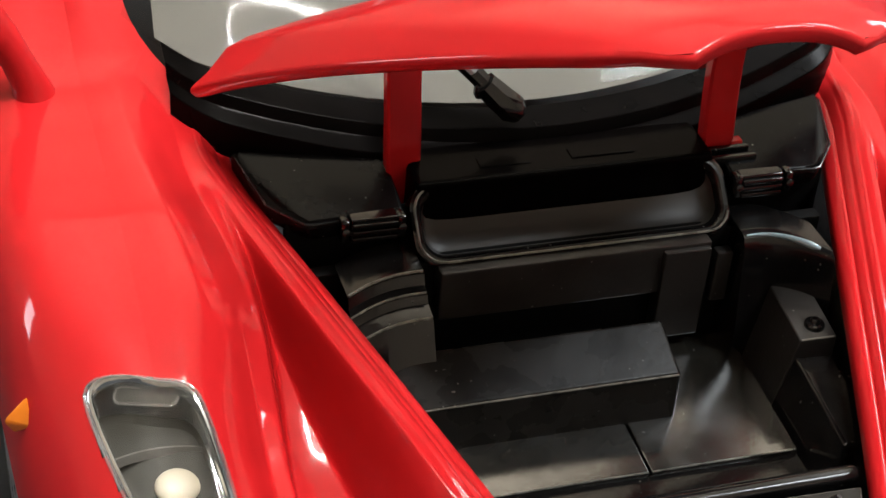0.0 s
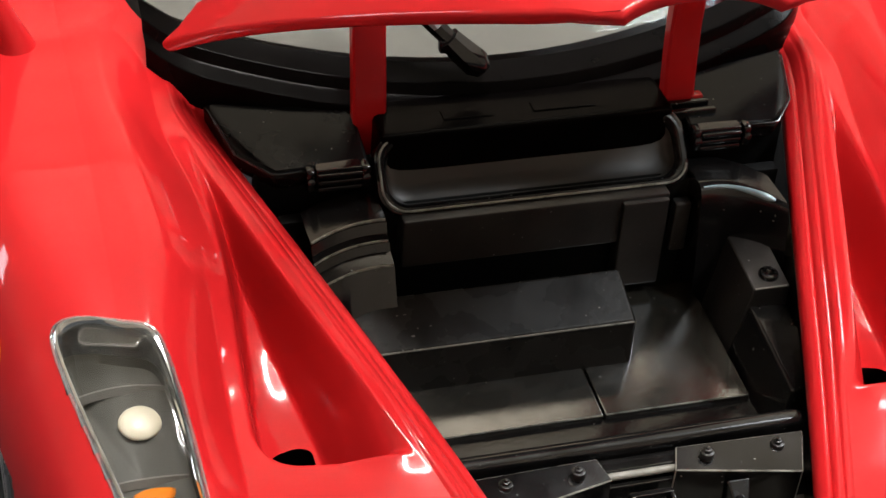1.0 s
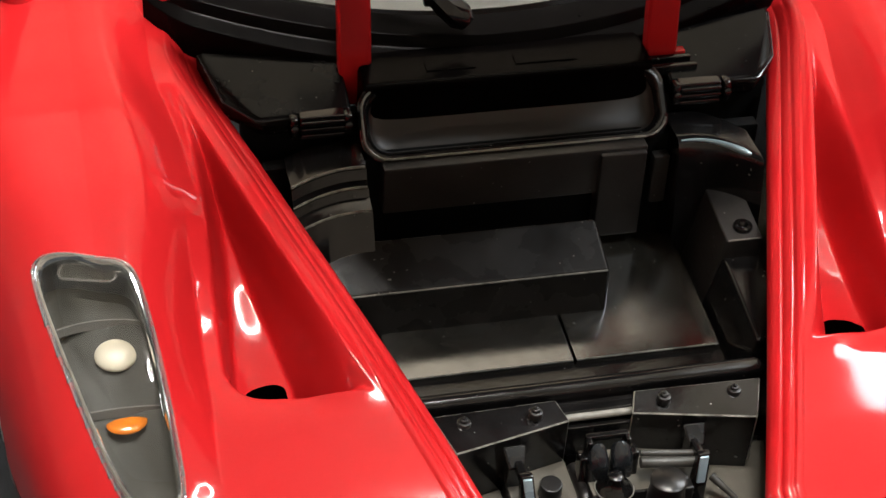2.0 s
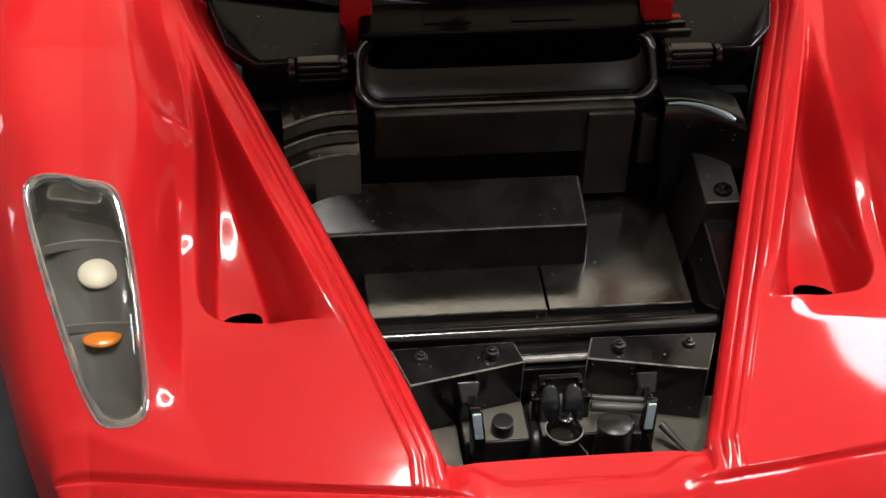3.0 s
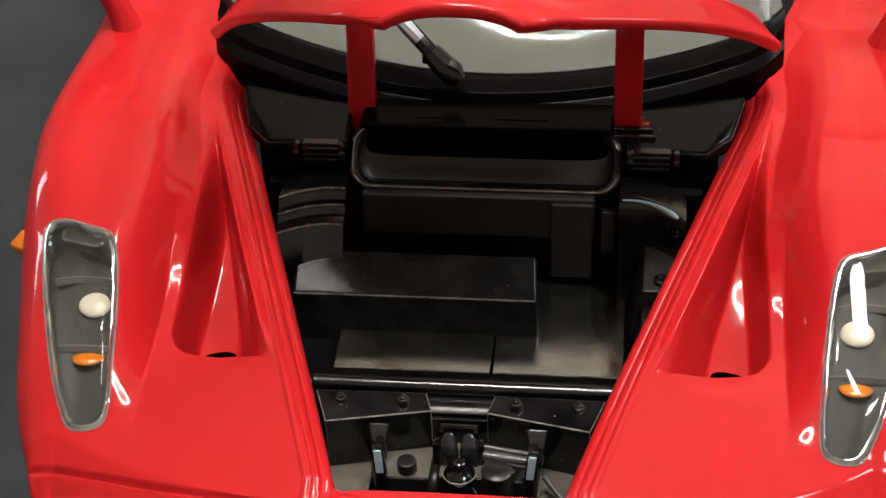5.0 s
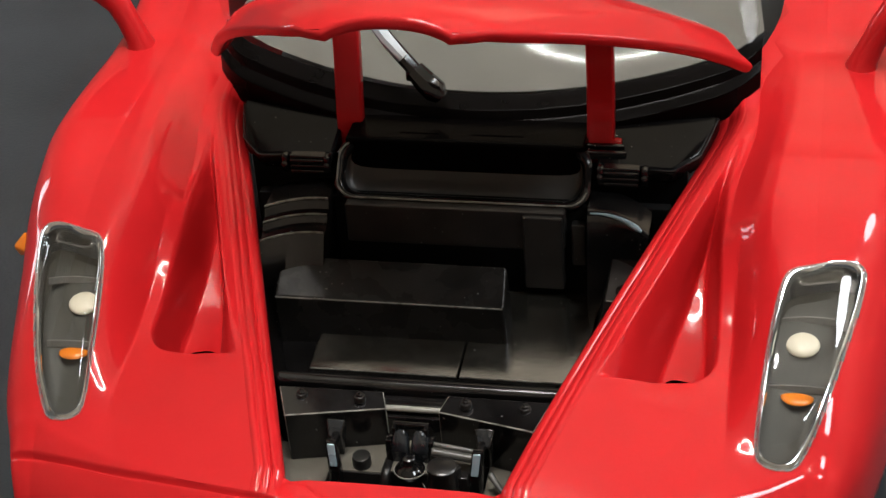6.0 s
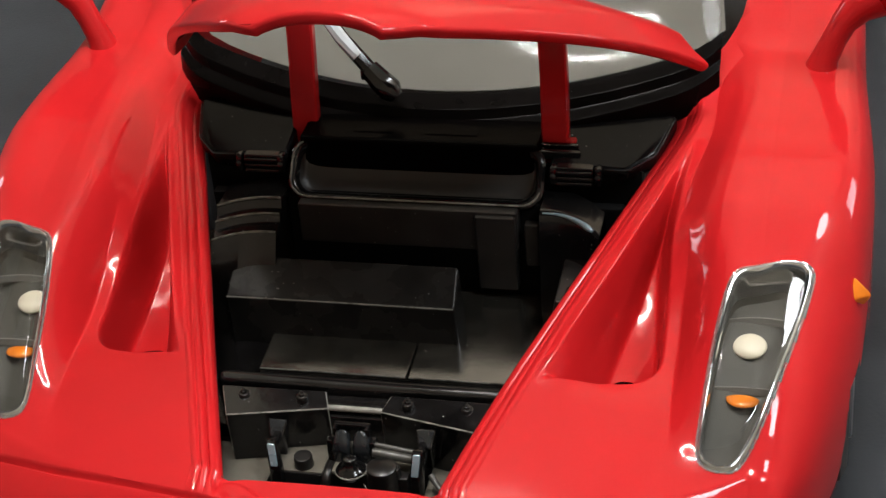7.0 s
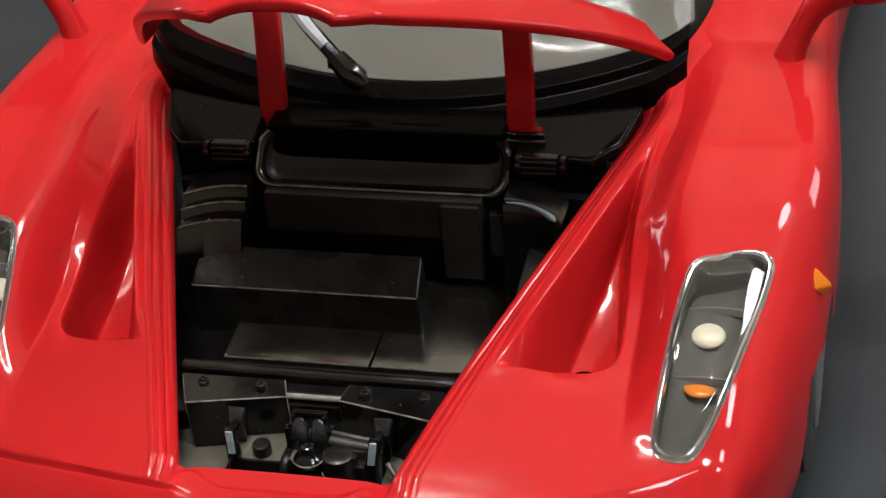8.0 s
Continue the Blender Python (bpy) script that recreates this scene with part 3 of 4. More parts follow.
# ---- raised boot lid with its two arms ----
def lid_half(v):
    return 35.5 - 26 * v + 2.5 * math.sin(math.pi * v) - 2.5 * max(0, (v - 0.9) / 0.1) ** 2


def lid_point(s, v):
    """At s from side to side (-1 to 1) and the fraction v from the back edge (0) to the front edge (1)."""
    a = abs(s)
    crown = 3.4 * (1 - a**2.4) * (1 - 0.45 * v) + 4.6 * (1 - (2 * v - 1) ** 2) * (1 - 0.65 * a**3) + 0.6 * (1 - v)
    crown -= 1.2 * float(sstep(0.88, 1, a)) * (1 - v**4) + 0.5 * float(sstep(0.94, 1, v))
    crown += 2.0 * float(sstep(0.3, 0.75, a) * sstep(1.0, 0.9, a)) * (1 - v) ** 2
    return Vector((s * lid_half(v), 67 - 44 * v, 49.6 + 25.6 * v)) + Vector((0, 0.5, 0.87)) * crown


def boot_lid():
    bm = bmesh.new()
    rows = []
    for v in np.linspace(0, 1, 41):
        row = []
        for s in np.linspace(-1, 1, 49):
            vv = v + (1 - v) * 0.25 * (1 - s * s)
            row.append(lid_point(s, vv))
        rows.append(row)
    sheet(bm, rows)
    thicken(bm, 1.6)
    rims = [e for e in bm.edges if len(e.link_faces) == 2 and e.calc_face_angle(0) > 0.9]
    bmesh.ops.bevel(bm, geom=rims, offset=0.5, segments=3, affect="EDGES", profile=0.5)
    return part("boot_lid", bm, RED, car, "red boot lid raised on two arms", 60)


lid = boot_lid()
# unseen black sheet, added to keep the lid's red out of the tub's reflections
bm = bmesh.new()
sheet(bm, [[lid_point(0.84 * s, v + (0.80 - v) * 0.25 * (1 - s * s)) - Vector((0, 0.5, 0.87)) * 1.9 for s in np.linspace(-1, 1, 33)] for v in np.linspace(0.10, 0.80, 25)])
thicken(bm, 0.3)
part("added_lid_lining", bm, DULL, lid, "unseen black lining under the lid, added to stop red reflections")
for cx, run in ((-15.6, ((60.3, 38), (60.3, 41.5), (61.0, 46), (61.9, 50), (62.5, 54), (62.6, 56.6))),
                (16.95, ((59.0, 38), (59.1, 42), (59.6, 46), (59.9, 50), (59.8, 54), (59.6, 57)))):
    bm = bmesh.new()
    sheet(bm, [[(cx + x, y + dy, z + dz) for x, dy, dz in ((-1.45, 0, 0), (-1.7, 0.25, 0.1), (-1.7, 1.5, 0.5), (-1.45, 1.8, 0.5), (1.45, 1.8, 0.5), (1.7, 1.5, 0.5),
                                                          (1.7, 0.25, 0.1), (1.45, 0, 0), (-1.45, 0, 0))] for y, z in run])
    bmesh.ops.remove_doubles(bm, verts=bm.verts, dist=0.01)
    part("lid_arm", bm, RED, car, "red curved hinge arm of the lid")


bm = bmesh.new()
rbox(bm, (18.3, 58.9, 41.2), (19.6, 60.0, 42.1), 0.2)
part("arm_foot", bm, RED, car, "small red foot beside the arm")


# ---- boot interior ----
def simple(name, material, parent, label, *adders, edge=0.0):
    bm = bmesh.new()
    for a in adders:
        a(bm)
    return part(name, bm, material, parent, label, 40, edge)


tub = simple("boot_tub", BLACK, car, "black plastic boot tub", lambda bm: rbox(bm, (-33, 24, 20.0), (33, 66, 21.9), 0.2))
for side in (-1, 1):
    bm = bmesh.new()
    rows = []
    for y in np.linspace(8, 68, 40):
        x, z = float(edge_x(y)) + 0.3, float(top(edge_x(y), y)) - 0.9
        rows.append([(side * x, y, z), (side * (x + 0.3), y, z - 2), (side * (x + 0.8), y, z - 6), (side * (x + 0.5), y, 18)])
    sheet(bm, rows)
    part("side_wall", bm, BLACK, tub)
MAT_TILT = Matrix.Translation((0, 34, 22.9)) @ Matrix.Rotation(radians(4.5), 4, "X") @ Matrix.Translation((0, -34, -22.9))
simple("floor_mat", MATTE, tub, "", lambda bm: rbox(bm, (-16.4, 34.0, 21.8), (2.05, 41.5, 22.9), 0.15, MAT_TILT))
simple("floor_mat", MATTE, tub, "", lambda bm: rbox(bm, (2.3, 34.0, 21.8), (17.5, 51, 22.9), 0.15, MAT_TILT))
# pale strips: wear plus a painted highlight on the mats' front edges
for x0, x1 in ((-16.3, 1.95), (2.4, 16.9)):
    simple("mat_edge", EDGE, tub, "pale edge of wear and painted highlight", lambda bm: tube(bm, [(x0, 34.06, 22.86), ((x0 + x1) / 2, 34.07, 22.87), (x1, 34.06, 22.86)], 0.09, 6))
simple("mat_step", BLACK, tub, "", lambda bm: rbox(bm, (-16.6, 31.4, 21.0), (17.0, 34.2, 22.3), 0.2))
simple("step_box", BOX, tub, "stepped black box with sloping top",
       lambda bm: hull(bm, [(-22, 40.5, 21.5), (7.4, 40.5, 21.5), (-22, 40.4, 28.7), (7.2, 40.4, 28.7), (-22, 45.6, 31.6), (6.8, 45.6, 31.6), (-22, 46.2, 21.5), (7.2, 46.2, 21.5)], 0.45, 3))
# the box's front highlight and wear, drawn as a pale tube
simple("box_edge", EDGE, tub, "pale edge of wear and painted highlight", lambda bm: tube(bm, [(-21.8, 40.48, 28.66), (-8, 40.5, 28.68), (6.9, 40.48, 28.66)], 0.1, 6))
simple("back_wall", HOLE, tub, "", lambda bm: (rbox(bm, (-26.3, 52.4, 22), (26.3, 54, 36.5), 0.3), rbox(bm, (-28, 56.6, 22), (28, 58, 39.5), 0.2)))
simple("back_panel", GRAINED, tub, "", lambda bm: rbox(bm, (-14.5, 50.2, 31.0), (13.4, 52.6, 36.6), 0.3))
simple("back_plate", GRAINED, tub, "", lambda bm: rbox(bm, (8.2, 49.6, 25.6), (13.2, 51.6, 36.2), 0.3))
simple("back_plate", GRAINED, tub, "", lambda bm: rbox(bm, (14.2, 50.2, 29), (16.0, 51.6, 35.0), 0.3))
simple("floor_front_wall", BLACK, tub, "", lambda bm: rbox(bm, (-17.2, 22.6, 20), (17.2, 24.4, 30.1), 0.8, seg=4))


def housing(side, profile, sweep):
    """A stepped block whose outer end sweeps forwards."""
    bm = bmesh.new()
    rows = []
    for x in np.concatenate([[16.3, 16.35], np.linspace(16.8, 24.2, 14)]):
        k = max(0, (x - 17.5) / 7.7)
        inset = 0.35 if x < 16.32 else 0
        rows.append([(side * x, y - sweep * k * k + inset, z - 0.5 * k * k - inset) for y, z in profile])
    sheet(bm, rows)
    bm.faces.new([v for v in bm.verts][:len(profile)])
    part("wheel_housing", bm, BLACK, tub, "stepped black wheel housing", 25)


housing(-1, [(55, 22), (55, 37.4), (50.2, 37.4), (49.9, 37.2), (49.5, 36.2), (48.8, 36.0), (48.5, 35.8), (48.1, 35.0), (47.0, 34.8), (46.5, 34.7), (46.2, 34.4),
             (44.3, 30.6), (44.2, 22)], 2.6)
housing(1, [(55, 22), (55, 37.3), (50.6, 37.4), (50.0, 37.3), (49.5, 37.0), (49.1, 36.2), (48.8, 34), (47.9, 28), (47.5, 22)], 5.5)
# pale tubes paint the bright arcs on the rounded ribs
for y0, z0, r in ((50.0, 37.45, 0.16), (48.55, 36.0, 0.13), (46.35, 34.7, 0.13)):
    bm = bmesh.new()
    tube(bm, [(-x, y0 - 2.6 * max(0, (x - 17.5) / 7.7) ** 2, z0 - 0.5 * max(0, (x - 17.5) / 7.7) ** 2) for x in np.linspace(16.5, 24.2, 16)], r, 6)
    part("rib_highlight", bm, EDGE, tub, "pale painted highlight along the rib")
# bluish tube paints the highlight on this rib's rounded edge
bm = bmesh.new()
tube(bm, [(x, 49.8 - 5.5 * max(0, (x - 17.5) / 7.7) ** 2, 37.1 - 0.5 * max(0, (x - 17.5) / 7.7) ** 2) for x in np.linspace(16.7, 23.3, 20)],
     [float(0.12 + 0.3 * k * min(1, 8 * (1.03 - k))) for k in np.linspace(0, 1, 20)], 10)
part("rib_highlight", bm, SHEEN, tub, "bluish painted highlight on the rounded rib")
# the leaning wall beside the mats, and the ledge on it with its knob
simple("side_step", BLACK, tub, "", lambda bm: hull(bm, [(17.7, 28.5, 21.5), (23.2, 28.5, 21.5), (19.0, 29.0, 27.5), (23.2, 29.0, 27.5),
                                                         (17.6, 41.0, 21.5), (23.2, 41.0, 21.5), (19.3, 41.0, 28.6), (23.2, 41.0, 28.6)], 0.4, 3))
ledge = simple("side_ledge", GRAINED, tub, "", lambda bm: hull(bm, [(17.6, 40.6, 21.5), (23.2, 40.3, 21.5), (19.4, 40.6, 30.7), (23.2, 40.3, 30.9),
                                                                    (17.2, 48.2, 21.5), (23.2, 48.2, 21.5), (19.5, 48.2, 31.8), (23.2, 48.2, 32.2)], 0.2, 2))
# pale tube colours in the ledge's front highlight and wear
simple("ledge_edge", EDGE, ledge, "pale edge of wear and painted highlight", lambda bm: tube(bm, [(19.6, 40.66, 30.66), (21, 40.56, 30.74), (22.9, 40.42, 30.84)], 0.1, 6))
simple("knob", BLACK, ledge, "", lambda bm: lathe(bm, (21.6, 42.2, 30.9), [(0.01, 1.0), (0.35, 0.98), (0.5, 0.8), (0.55, 0.55), (0.95, 0.5), (1.05, 0.3), (1.05, -0.2)], 20))


def tray():
    a, b = Vector((0, 51.8, 37.0)), Vector((0, 57.0, 42.2))
    vv = (b - a).normalized()
    nn = Vector((1, 0, 0)).cross(vv)

    def ring(half, v0, v1, r, depth):
        out = []
        for cx, cy, t0 in ((half - r, v1 - r, 0), (-half + r, v1 - r, 90), (-half + r, v0 + r, 180), (half - r, v0 + r, 270)):
            for k in range(7):
                t = radians(t0 + 15 * k)
                out.append(a + Vector((cx + r * math.cos(t), 0, 0)) + vv * (cy + r * math.sin(t)) + nn * depth)
        return out + out[:1]
    bm = bmesh.new()
    sheet(bm, [ring(16.3, -0.6, 7.6, 2.6, -2.5), ring(16.3, -0.6, 7.6, 2.6, -0.3), ring(16.0, -0.3, 7.3, 2.5, 0), ring(15.6, 0.1, 6.9, 2.3, 0),
               ring(15.3, 0.4, 6.6, 2.1, -0.3), ring(15.1, 0.6, 6.4, 2.0, -1.0)])
    made = part("tray", bm, BLACK, tub, "shallow black plastic tray with a raised rim")
    bm = bmesh.new()
    sheet(bm, [ring(15.1, 0.6, 6.4, 2.0, -1.0), ring(14.9, 0.8, 6.2, 2.0, -1.7), ring(14.5, 1.2, 5.8, 1.9, -2.1), ring(13.6, 1.9, 5.1, 1.5, -2.35), ring(12, 2.6, 4.4, 0.8, -2.45), ring(8, 3, 4, 0.4, -2.5)])
    bm.faces.new([v for v in bm.verts][-29:-1])
    part("tray_floor", bm, WELL, made, "soft black floor of the tray")
    # pale tube painted where the tray's rim catches a highlight
    rim = ring(15.95, -0.25, 7.2, 2.45, 0.04)
    bm = bmesh.new()
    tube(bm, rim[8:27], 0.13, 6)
    part("rim_highlight", bm, EDGE, made, "pale painted highlight along the tray rim")
    return made


tray()
for side in (-1, 1):
    bm = bmesh.new()
    hull(bm, [(side * x, y, z) for x, y, z in ((16.8, 55.4, 40.7), (26.5, 54.8, 40.7), (29.6, 58.5, 40.9), (31.5, 66, 42.5), (16.8, 63, 42.2),
                                               (16.8, 55.6, 38.6), (26.0, 55.2, 38.4), (29.3, 58.6, 38.6), (31.3, 66, 39), (16.8, 63, 38))], 0.5, 3)
    ledge = part("hinge_ledge", bm, SATIN, tub, "satin black ledge under the lid hinge")
    # bluish tube, a painted highlight along the ledge's curved edge
    bm = bmesh.new()
    tube(bm, [(side * x, y, z) for x, y, z in ((23.6, 55.12, 40.5), (25.9, 54.98, 40.5), (26.6, 55.1, 40.5), (28.2, 57.0, 40.6), (29.45, 58.6, 40.72), (30.2, 61.4, 41.25), (31.1, 65, 42.1))],
         [0.06, 0.13, 0.15, 0.13, 0.13, 0.1, 0.05], 8)
    part("ledge_highlight", bm, BLUED, ledge, "dark bluish painted highlight along the ledge rim")
    bm = bmesh.new()
    rbox(bm, (side * 20 - 2.3, 54.5, 38.2), (side * 20 + 2.3, 56, 40.8), 0.2)
    for k in range(3):
        rbox(bm, (side * 20 - 2.2, 54.1, 38.45 + 0.75 * k), (side * 20 + 2.2, 55.0, 38.95 + 0.75 * k), 0.15)
    part("ribbed_clip", bm, BLACK, ledge)
    for x in (17.4, 22.9):
        bm = bmesh.new()
        rbox(bm, (side * x - 0.45, 54.2, 38.4), (side * x + 0.45, 55.8, 40.9), 0.35)
        cyl(bm, (side * x, 54.3, 39.7), (side * x, 53.9, 39.8), 0.42, n=12, bev=0.12)
        part("nut", bm, BLACK, ledge)
simple("hinge_slot", BLACK, tub, "", lambda bm: (rbox(bm, (13.8, 57.0, 40.4), (20.4, 57.7, 41.6), 0.2), rbox(bm, (13.4, 58.2, 40.6), (20.0, 58.9, 41.9), 0.2)))


def cowl():
    bm = bmesh.new()
    rows = []
    for dy, dz in ((-4.6, -6.0), (-4.2, -2.6), (-4.0, -2.4), (-2.6, -1.9), (-2.3, -1.7), (-2.0, -0.6), (-1.8, -0.4), (-0.7, -0.1), (0.6, 0.5)):
        rows.append([screen_base(x, dy, dz) for x in np.linspace(-36, 36, 60)])
    sheet(bm, rows)
    part("cowl", bm, COWL, car, "black cowl at the foot of the windscreen")


def screen_base(x, dy=0.0, dz=0.0):
    return (x, 64.5 + dy + 7.5 * (x / 33) ** 2 + 0.12 * max(0.0, abs(x) - 31) ** 2, 44.2 + dz + 3.2 * (x / 33) ** 2)


cowl()
simple("tray_back", COWL, tub, "", lambda bm: rbox(bm, (-15.4, 56.5, 36), (15.4, 64, 42.6), 0.6))
for x0, x1 in ((-8.6, -3.4), (0.8, 7.4)):
    simple("low_plate", COWL, tub, "", lambda bm: rbox(bm, (x0, 58.2, 42.3), (x1, 59.9, 42.75), 0.12))


# ---- front compartment ----
bay = simple("front_bay", DULL, car, "black moulded front compartment with plates, latch and caps", lambda bm: rbox(bm, (-20, 6.5, 17), (20, 24, 19.5), 0.3))


def shelf(lo, hi):
    """A black block with a beige-grey top."""
    block = simple("shelf_block", DULL, bay, "", lambda bm: rbox(bm, lo, hi, 0.25))
    simple("shelf_top", BEIGE_GREY, block, "beige-grey top", lambda bm: rbox(bm, (lo[0] + 0.1, lo[1] + 0.1, hi[2]), (hi[0] - 0.1, hi[1] - 0.1, hi[2] + 0.15), 0.06))


shelf((-20, 7.5, 19), (-9.4, 20.5, 22.2))
shelf((-9.2, 14.7, 19), (-2.9, 22.5, 23.4))
shelf((-1.9, 14.3, 19), (8.4, 22.5, 24.1))
shelf((8.7, 7.5, 19), (20, 20.5, 22.2))
PLATE = [(-15.8, 20.9, 30.3), (-3.8, 21.9, 29.6), (-3.0, 19.6, 28.97), (-14.3, 16.9, 29.2)]
for side in (-1, 1):
    bm = bmesh.new()
    hull(bm, [(x * -side, y, z) for x, y, z in PLATE] + [(x * -side, y + 0.4, 22) for x, y, z in PLATE], 0.11, 1)
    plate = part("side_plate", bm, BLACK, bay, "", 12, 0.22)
    for x, y in ((12.95, 20.0), (6.15, 20.2)):
        bm = bmesh.new()
        cyl(bm, (side * x, y, 29.3), (side * x, y, 30.15), 0.66, n=14, bev=0.15)
        cyl(bm, (side * x, y, 30.0), (side * x, y, 30.45), 0.42, n=6, bev=0.1)
        cyl(bm, (side * x, y, 30.4), (side * x, y, 30.65), 0.2, n=10, bev=0.06)
        part("bolt", bm, DULL, plate, "", 30)
    # a hooked lever: broad head, thin neck, upright front with a pale face
    bm = bmesh.new()
    hull(bm, [(side * 8.6 + dx, y, z) for dx, y, z in ((-1.15, 18.0, 28.3), (1.15, 18.0, 28.3), (-0.75, 16.6, 26.7), (0.75, 16.6, 26.7),
                                                         (-1.0, 18.6, 27.4), (1.0, 18.6, 27.4), (-0.7, 17.6, 23), (0.7, 17.6, 23))], 0.18)
    rbox(bm, (side * 8.4 - 0.42, 14.4, 26.4), (side * 8.4 + 0.42, 17.2, 27.3), 0.18)
    hull(bm, [(side * x + dx, y, z) for dx in (-0.62, 0.62) for x, y, z in ((8.4, 14.2, 28.0), (8.4, 14.9, 28.0), (8.0, 13.4, 24.6), (8.0, 14.6, 24.6), (8.0, 13.2, 19.5), (8.0, 14.6, 19.5))], 0.18)
    lever = part("lever", bm, BLACK, bay, "", 30)
    # the bluish reflection on the lever's black front, put into a pale plate
    bm = bmesh.new()
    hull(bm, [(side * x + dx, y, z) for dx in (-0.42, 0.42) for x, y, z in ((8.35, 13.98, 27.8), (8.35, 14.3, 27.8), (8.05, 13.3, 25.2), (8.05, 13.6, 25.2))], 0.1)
    part("lever_face", bm, SHEEN, lever, "pale bluish face painting a reflection")
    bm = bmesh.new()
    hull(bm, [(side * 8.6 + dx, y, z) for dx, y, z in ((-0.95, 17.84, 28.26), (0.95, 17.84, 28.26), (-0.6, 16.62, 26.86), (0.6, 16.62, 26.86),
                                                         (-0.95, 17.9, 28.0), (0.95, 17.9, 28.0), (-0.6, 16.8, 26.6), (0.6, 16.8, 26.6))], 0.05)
    part("lever_head_face", bm, BLUED, lever, "flat dark bluish face")
latch = simple("latch", BLACK, bay, "", lambda bm: (rbox(bm, (-1.9, 16.9, 23), (-1.45, 18.2, 28.4), 0.12), rbox(bm, (1.75, 16.9, 23), (2.2, 18.2, 28.4), 0.12),
                                                rbox(bm, (-1.9, 17.6, 27.9), (2.2, 18.2, 28.5), 0.12), rbox(bm, (-2.7, 16.4, 23), (-1.9, 17.8, 27.0), 0.2),
                                                rbox(bm, (2.2, 16.4, 23), (3.0, 17.8, 27.0), 0.2)))
# cheeks coloured with the bluish sheen of their black plastic
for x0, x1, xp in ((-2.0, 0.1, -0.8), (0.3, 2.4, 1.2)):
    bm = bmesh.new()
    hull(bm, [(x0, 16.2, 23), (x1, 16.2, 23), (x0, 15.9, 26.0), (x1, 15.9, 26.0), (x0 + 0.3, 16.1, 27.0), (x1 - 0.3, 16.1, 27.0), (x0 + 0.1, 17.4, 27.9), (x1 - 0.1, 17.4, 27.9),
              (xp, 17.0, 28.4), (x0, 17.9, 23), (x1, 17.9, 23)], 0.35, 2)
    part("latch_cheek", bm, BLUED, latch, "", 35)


simple("cross_bar", BLACK, bay, "", lambda bm: (rbox(bm, (-4.2, 20.8, 24), (4.2, 22.4, 28.8), 0.25), rbox(bm, (-4.0, 19.9, 24), (4.0, 20.9, 27.6), 0.25)))
simple("cross_rod", EDGE, bay, "", lambda bm: cyl(bm, (-3.9, 20.6, 28.3), (3.9, 20.6, 28.3), 0.36, n=14))
simple("funnel", BLACK, bay, "", lambda bm: lathe(bm, (0.35, 14.9, 24.1), [(0.01, 2.0), (0.5, 2.0), (0.72, 1.85), (0.78, 1.4), (0.95, 1.0), (1.35, 0.6), (1.7, 0.4), (1.8, 0.2), (1.7, 0.0), (1.6, -0.4)]))
simple("funnel_ring", EDGE, bay, "", lambda bm: tube(bm, [(0.35 + 1.76 * math.cos(a), 14.9 + 1.76 * math.sin(a), 24.32) for a in np.linspace(0, 2 * math.pi, 33)[:-1]], 0.1, 6, True))
simple("rib", DULL, bay, "", lambda bm: tube(bm, [(-2.4, 19, 23.4), (-2.4, 15.2, 23.6), (-2.45, 14.5, 23.4), (-2.5, 13.9, 22.4), (-2.6, 13.4, 19.5)], 0.62, 14))
simple("strut", WORN, bay, "", lambda bm: tube(bm, [(9.6, 14.6, 24.6), (11.6, 12.6, 23.2), (13.6, 10.9, 22.5)], [0.4, 0.26, 0.1], 10))
simple("cap", DULL, bay, "", lambda bm: cyl(bm, (-5.45, 15.95, 23.4), (-5.45, 15.8, 25.1), 1.1, 1.05))
simple("reservoir", DULL, bay, "", lambda bm: (lathe(bm, (4.6, 12.8, 0), [(0.01, 27.0), (1.5, 27.0), (1.68, 26.85), (1.7, 26.5), (1.6, 26.2), (1.75, 24.6), (1.8, 20), (1.8, 18)]),
                                              cyl(bm, (6.0, 13.3, 25.0), (6.0, 13.2, 26.6), 0.6, n=16), rbox(bm, (5.6, 12.9, 22), (7.4, 14.3, 25.2), 0.3)))
simple("pipe", WORN, bay, "", lambda bm: (tube(bm, [(2.9, 15.7, 26.4), (5.5, 15.5, 26.2), (8.4, 15.3, 26.0)], 0.52, 12), tube(bm, [(3.0, 16.4, 26.9), (5.5, 16.2, 26.7), (8.0, 16.0, 26.5)], 0.3, 10)))
simple("wire", EDGE, bay, "", lambda bm: tube(bm, [(1.6, 14.6, 23.0), (2.4, 13.6, 22.4), (3.2, 12.4, 20.6)], 0.1, 6))


# ---- windscreen, wiper, mirrors, wheels ----
def windscreen():
    bm = bmesh.new()
    rows = []
    for v in np.linspace(0, 1, 24):
        row = []
        for s in np.linspace(-1, 1, 40):
            b = Vector(screen_base(s * 39))
            t = Vector((s * 25, 108 + 4 * s * s, 62.5 - 2.5 * s * s))
            p = b.lerp(t, v) + Vector((0, -1.5, 3.5)) * (4 * v * (1 - v))
            row.append(p)
        rows.append(row)
    sheet(bm, rows)
    glass = part("windscreen", bm, GLASS, car, "clear curved windscreen")
    glass.visible_shadow = False
    bm = bmesh.new()
    rows = []
    for v in np.linspace(0, 1, 12):
        row = []
        for s in np.linspace(-1, 1, 24):
            x, y, z = screen_base(s * 36)
            row.append((x * (1 - 0.1 * v), y + 4 + 30 * v, z - 1.0 + 4 * v))
        rows.append(row)
    sheet(bm, rows)
    part("dashboard", bm, DASH, car, "grey dashboard under the windscreen")


windscreen()
bm = bmesh.new()
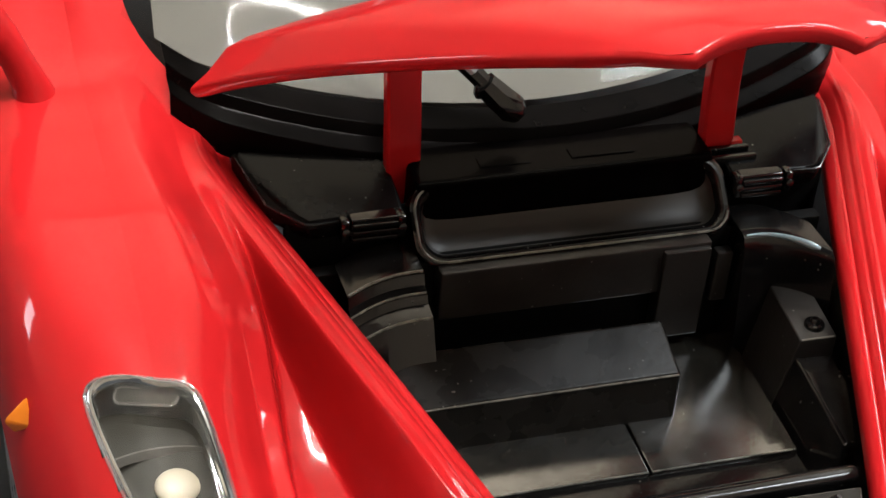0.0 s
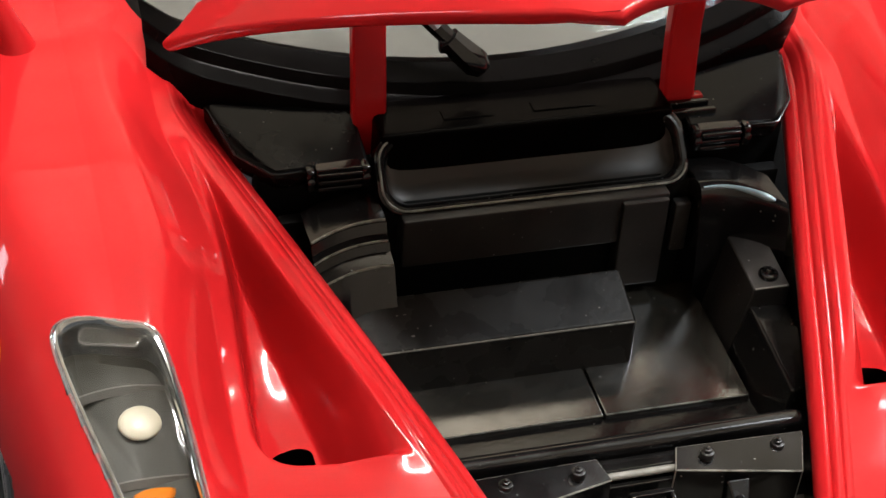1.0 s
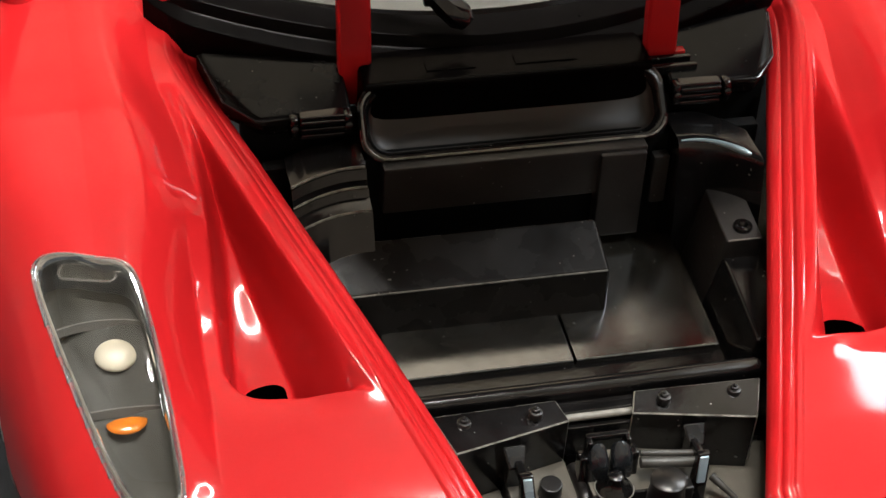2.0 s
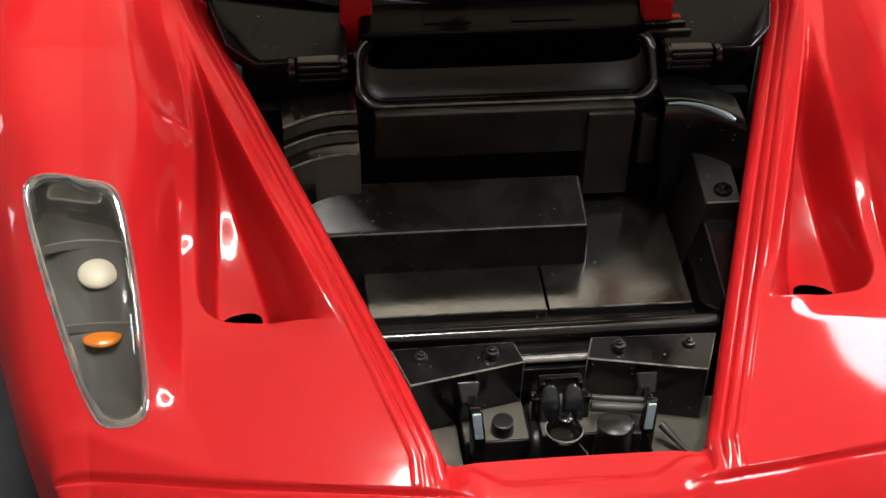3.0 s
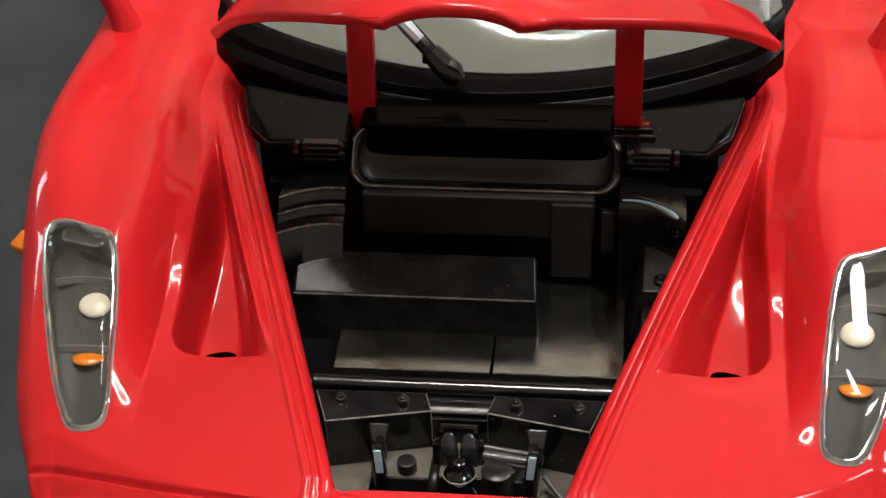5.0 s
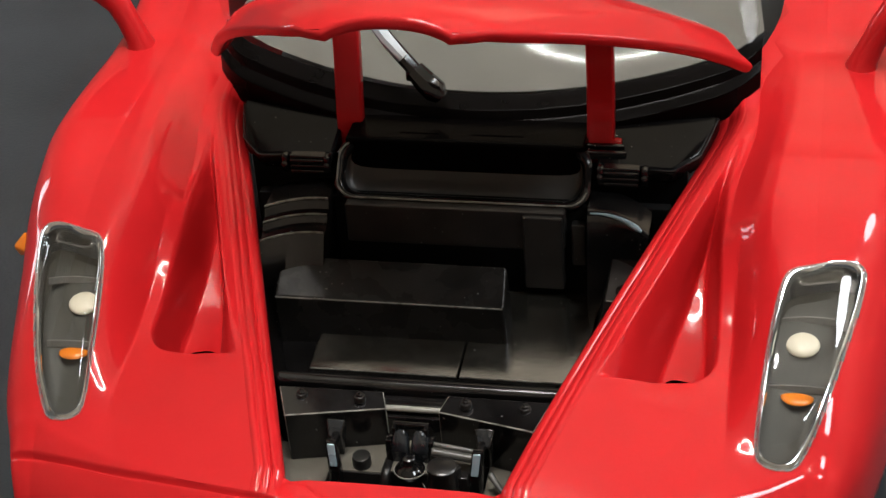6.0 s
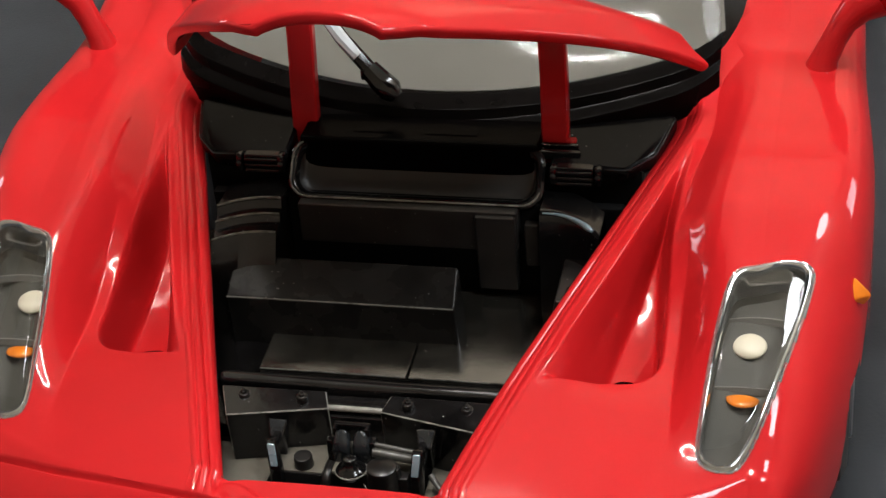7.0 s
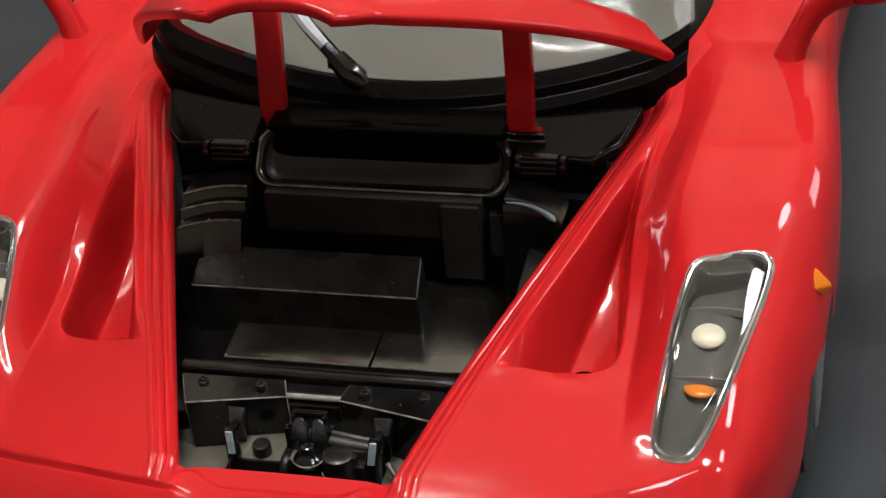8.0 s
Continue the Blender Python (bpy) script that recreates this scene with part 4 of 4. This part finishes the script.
tube(bm, [(-3.6, 62.0, 45.6), (-4.4, 62.4, 46.4), (-5.8, 62.8, 47.6), (-7.2, 63.2, 49.0)], [0.9, 1.6, 1.5, 1.3], 8)
tube(bm, [(-7.0, 63.2, 48.8), (-10.4, 64.4, 52.2), (-15, 67.5, 56.5), (-19, 71.5, 60)], [0.95, 0.95, 0.8, 0.5], 8)
tube(bm, [(-6.4, 63.6, 48.2), (-10.0, 64.9, 51.5), (-15, 68.2, 55.9)], 0.45, 6)
rbox(bm, (-8.2, 62.4, 47.6), (-5.4, 63.6, 49.2), 0.3)
wiper = part("wiper", bm, BLACK, car, "black windscreen wiper arm")
bm = bmesh.new()
tube(bm, [(-8.4, 62.9, 50.8), (-10.6, 63.7, 53.0), (-15, 66.8, 57.2), (-19, 70.8, 60.6)], [0.7, 0.85, 0.8, 0.5], 8)
part("wiper_blade", bm, PALE, wiper, "pale grey wiper blade")

bm = bmesh.new()
rows = []
for v in np.linspace(0, 1, 10):
    rows.append([(s * (25 + 1.5 * math.sin(v * 3)), 108 + 70 * v + 4 * s * s * (1 - v), 62.5 + 1.5 * math.sin(v * 3) - 18 * v * v - 2.5 * s * s) for s in np.linspace(-1.3, 1.3, 24)])
sheet(bm, rows)
part("roof", bm, RED, car)

for side in (-1, 1):
    bm = bmesh.new()
    tube(bm, [(side * x, y, z) for x, y, z in ((48.4, 75.6, 43.6), (48.5, 75.6, 44.6), (48.9, 75.7, 46.0), (49.9, 75.9, 48.4), (51.0, 76.2, 50.6), (52.6, 76.6, 52.6), (55, 77, 54))],
         [2.5, 2.1, 1.75, 1.6, 1.7, 2.2, 2.8], 18)
    stalk = part("wing_mirror", bm, RED, car, "red wing mirror on a curved stalk")
    bm = bmesh.new()
    bmesh.ops.create_uvsphere(bm, u_segments=32, v_segments=18, radius=1)
    for v in bm.verts:
        k = v.co.x
        v.co = Vector((side * (58.5 + 7.2 * k), 78 + 3.4 * v.co.y * (1 - 0.25 * k) - 0.8 * k, 55.2 + 3.9 * v.co.z * (1 - 0.2 * k) + 0.9 * k))
    part("mirror_housing", bm, RED, stalk)
    bm = bmesh.new()
    hull(bm, [(side * 53.6, 40.0, 33.6), (side * 53.6, 43.0, 33.6), (side * 56.2, 41.4, 33.6), (side * 53.9, 41.4, 36.2), (side * 55.2, 41.4, 32.0)], 0.3)
    part("side_marker", bm, AMBER, car, "small amber side marker lamp")
for y in (54, 201):
    for side in (-1, 1):
        bm = bmesh.new()
        cyl(bm, (side * 38, y, 18.5), (side * 54.2, y, 18.5), 18.5, n=64, bev=2.6)
        wheel = part("wheel", bm, RUBBER, car, "black tyre on a silver rim")
        bm = bmesh.new()
        cyl(bm, (side * 52, y, 18.5), (side * 54.6, y, 18.5), 12.5, n=40, bev=0.5)
        part("rim", bm, RIM, wheel)
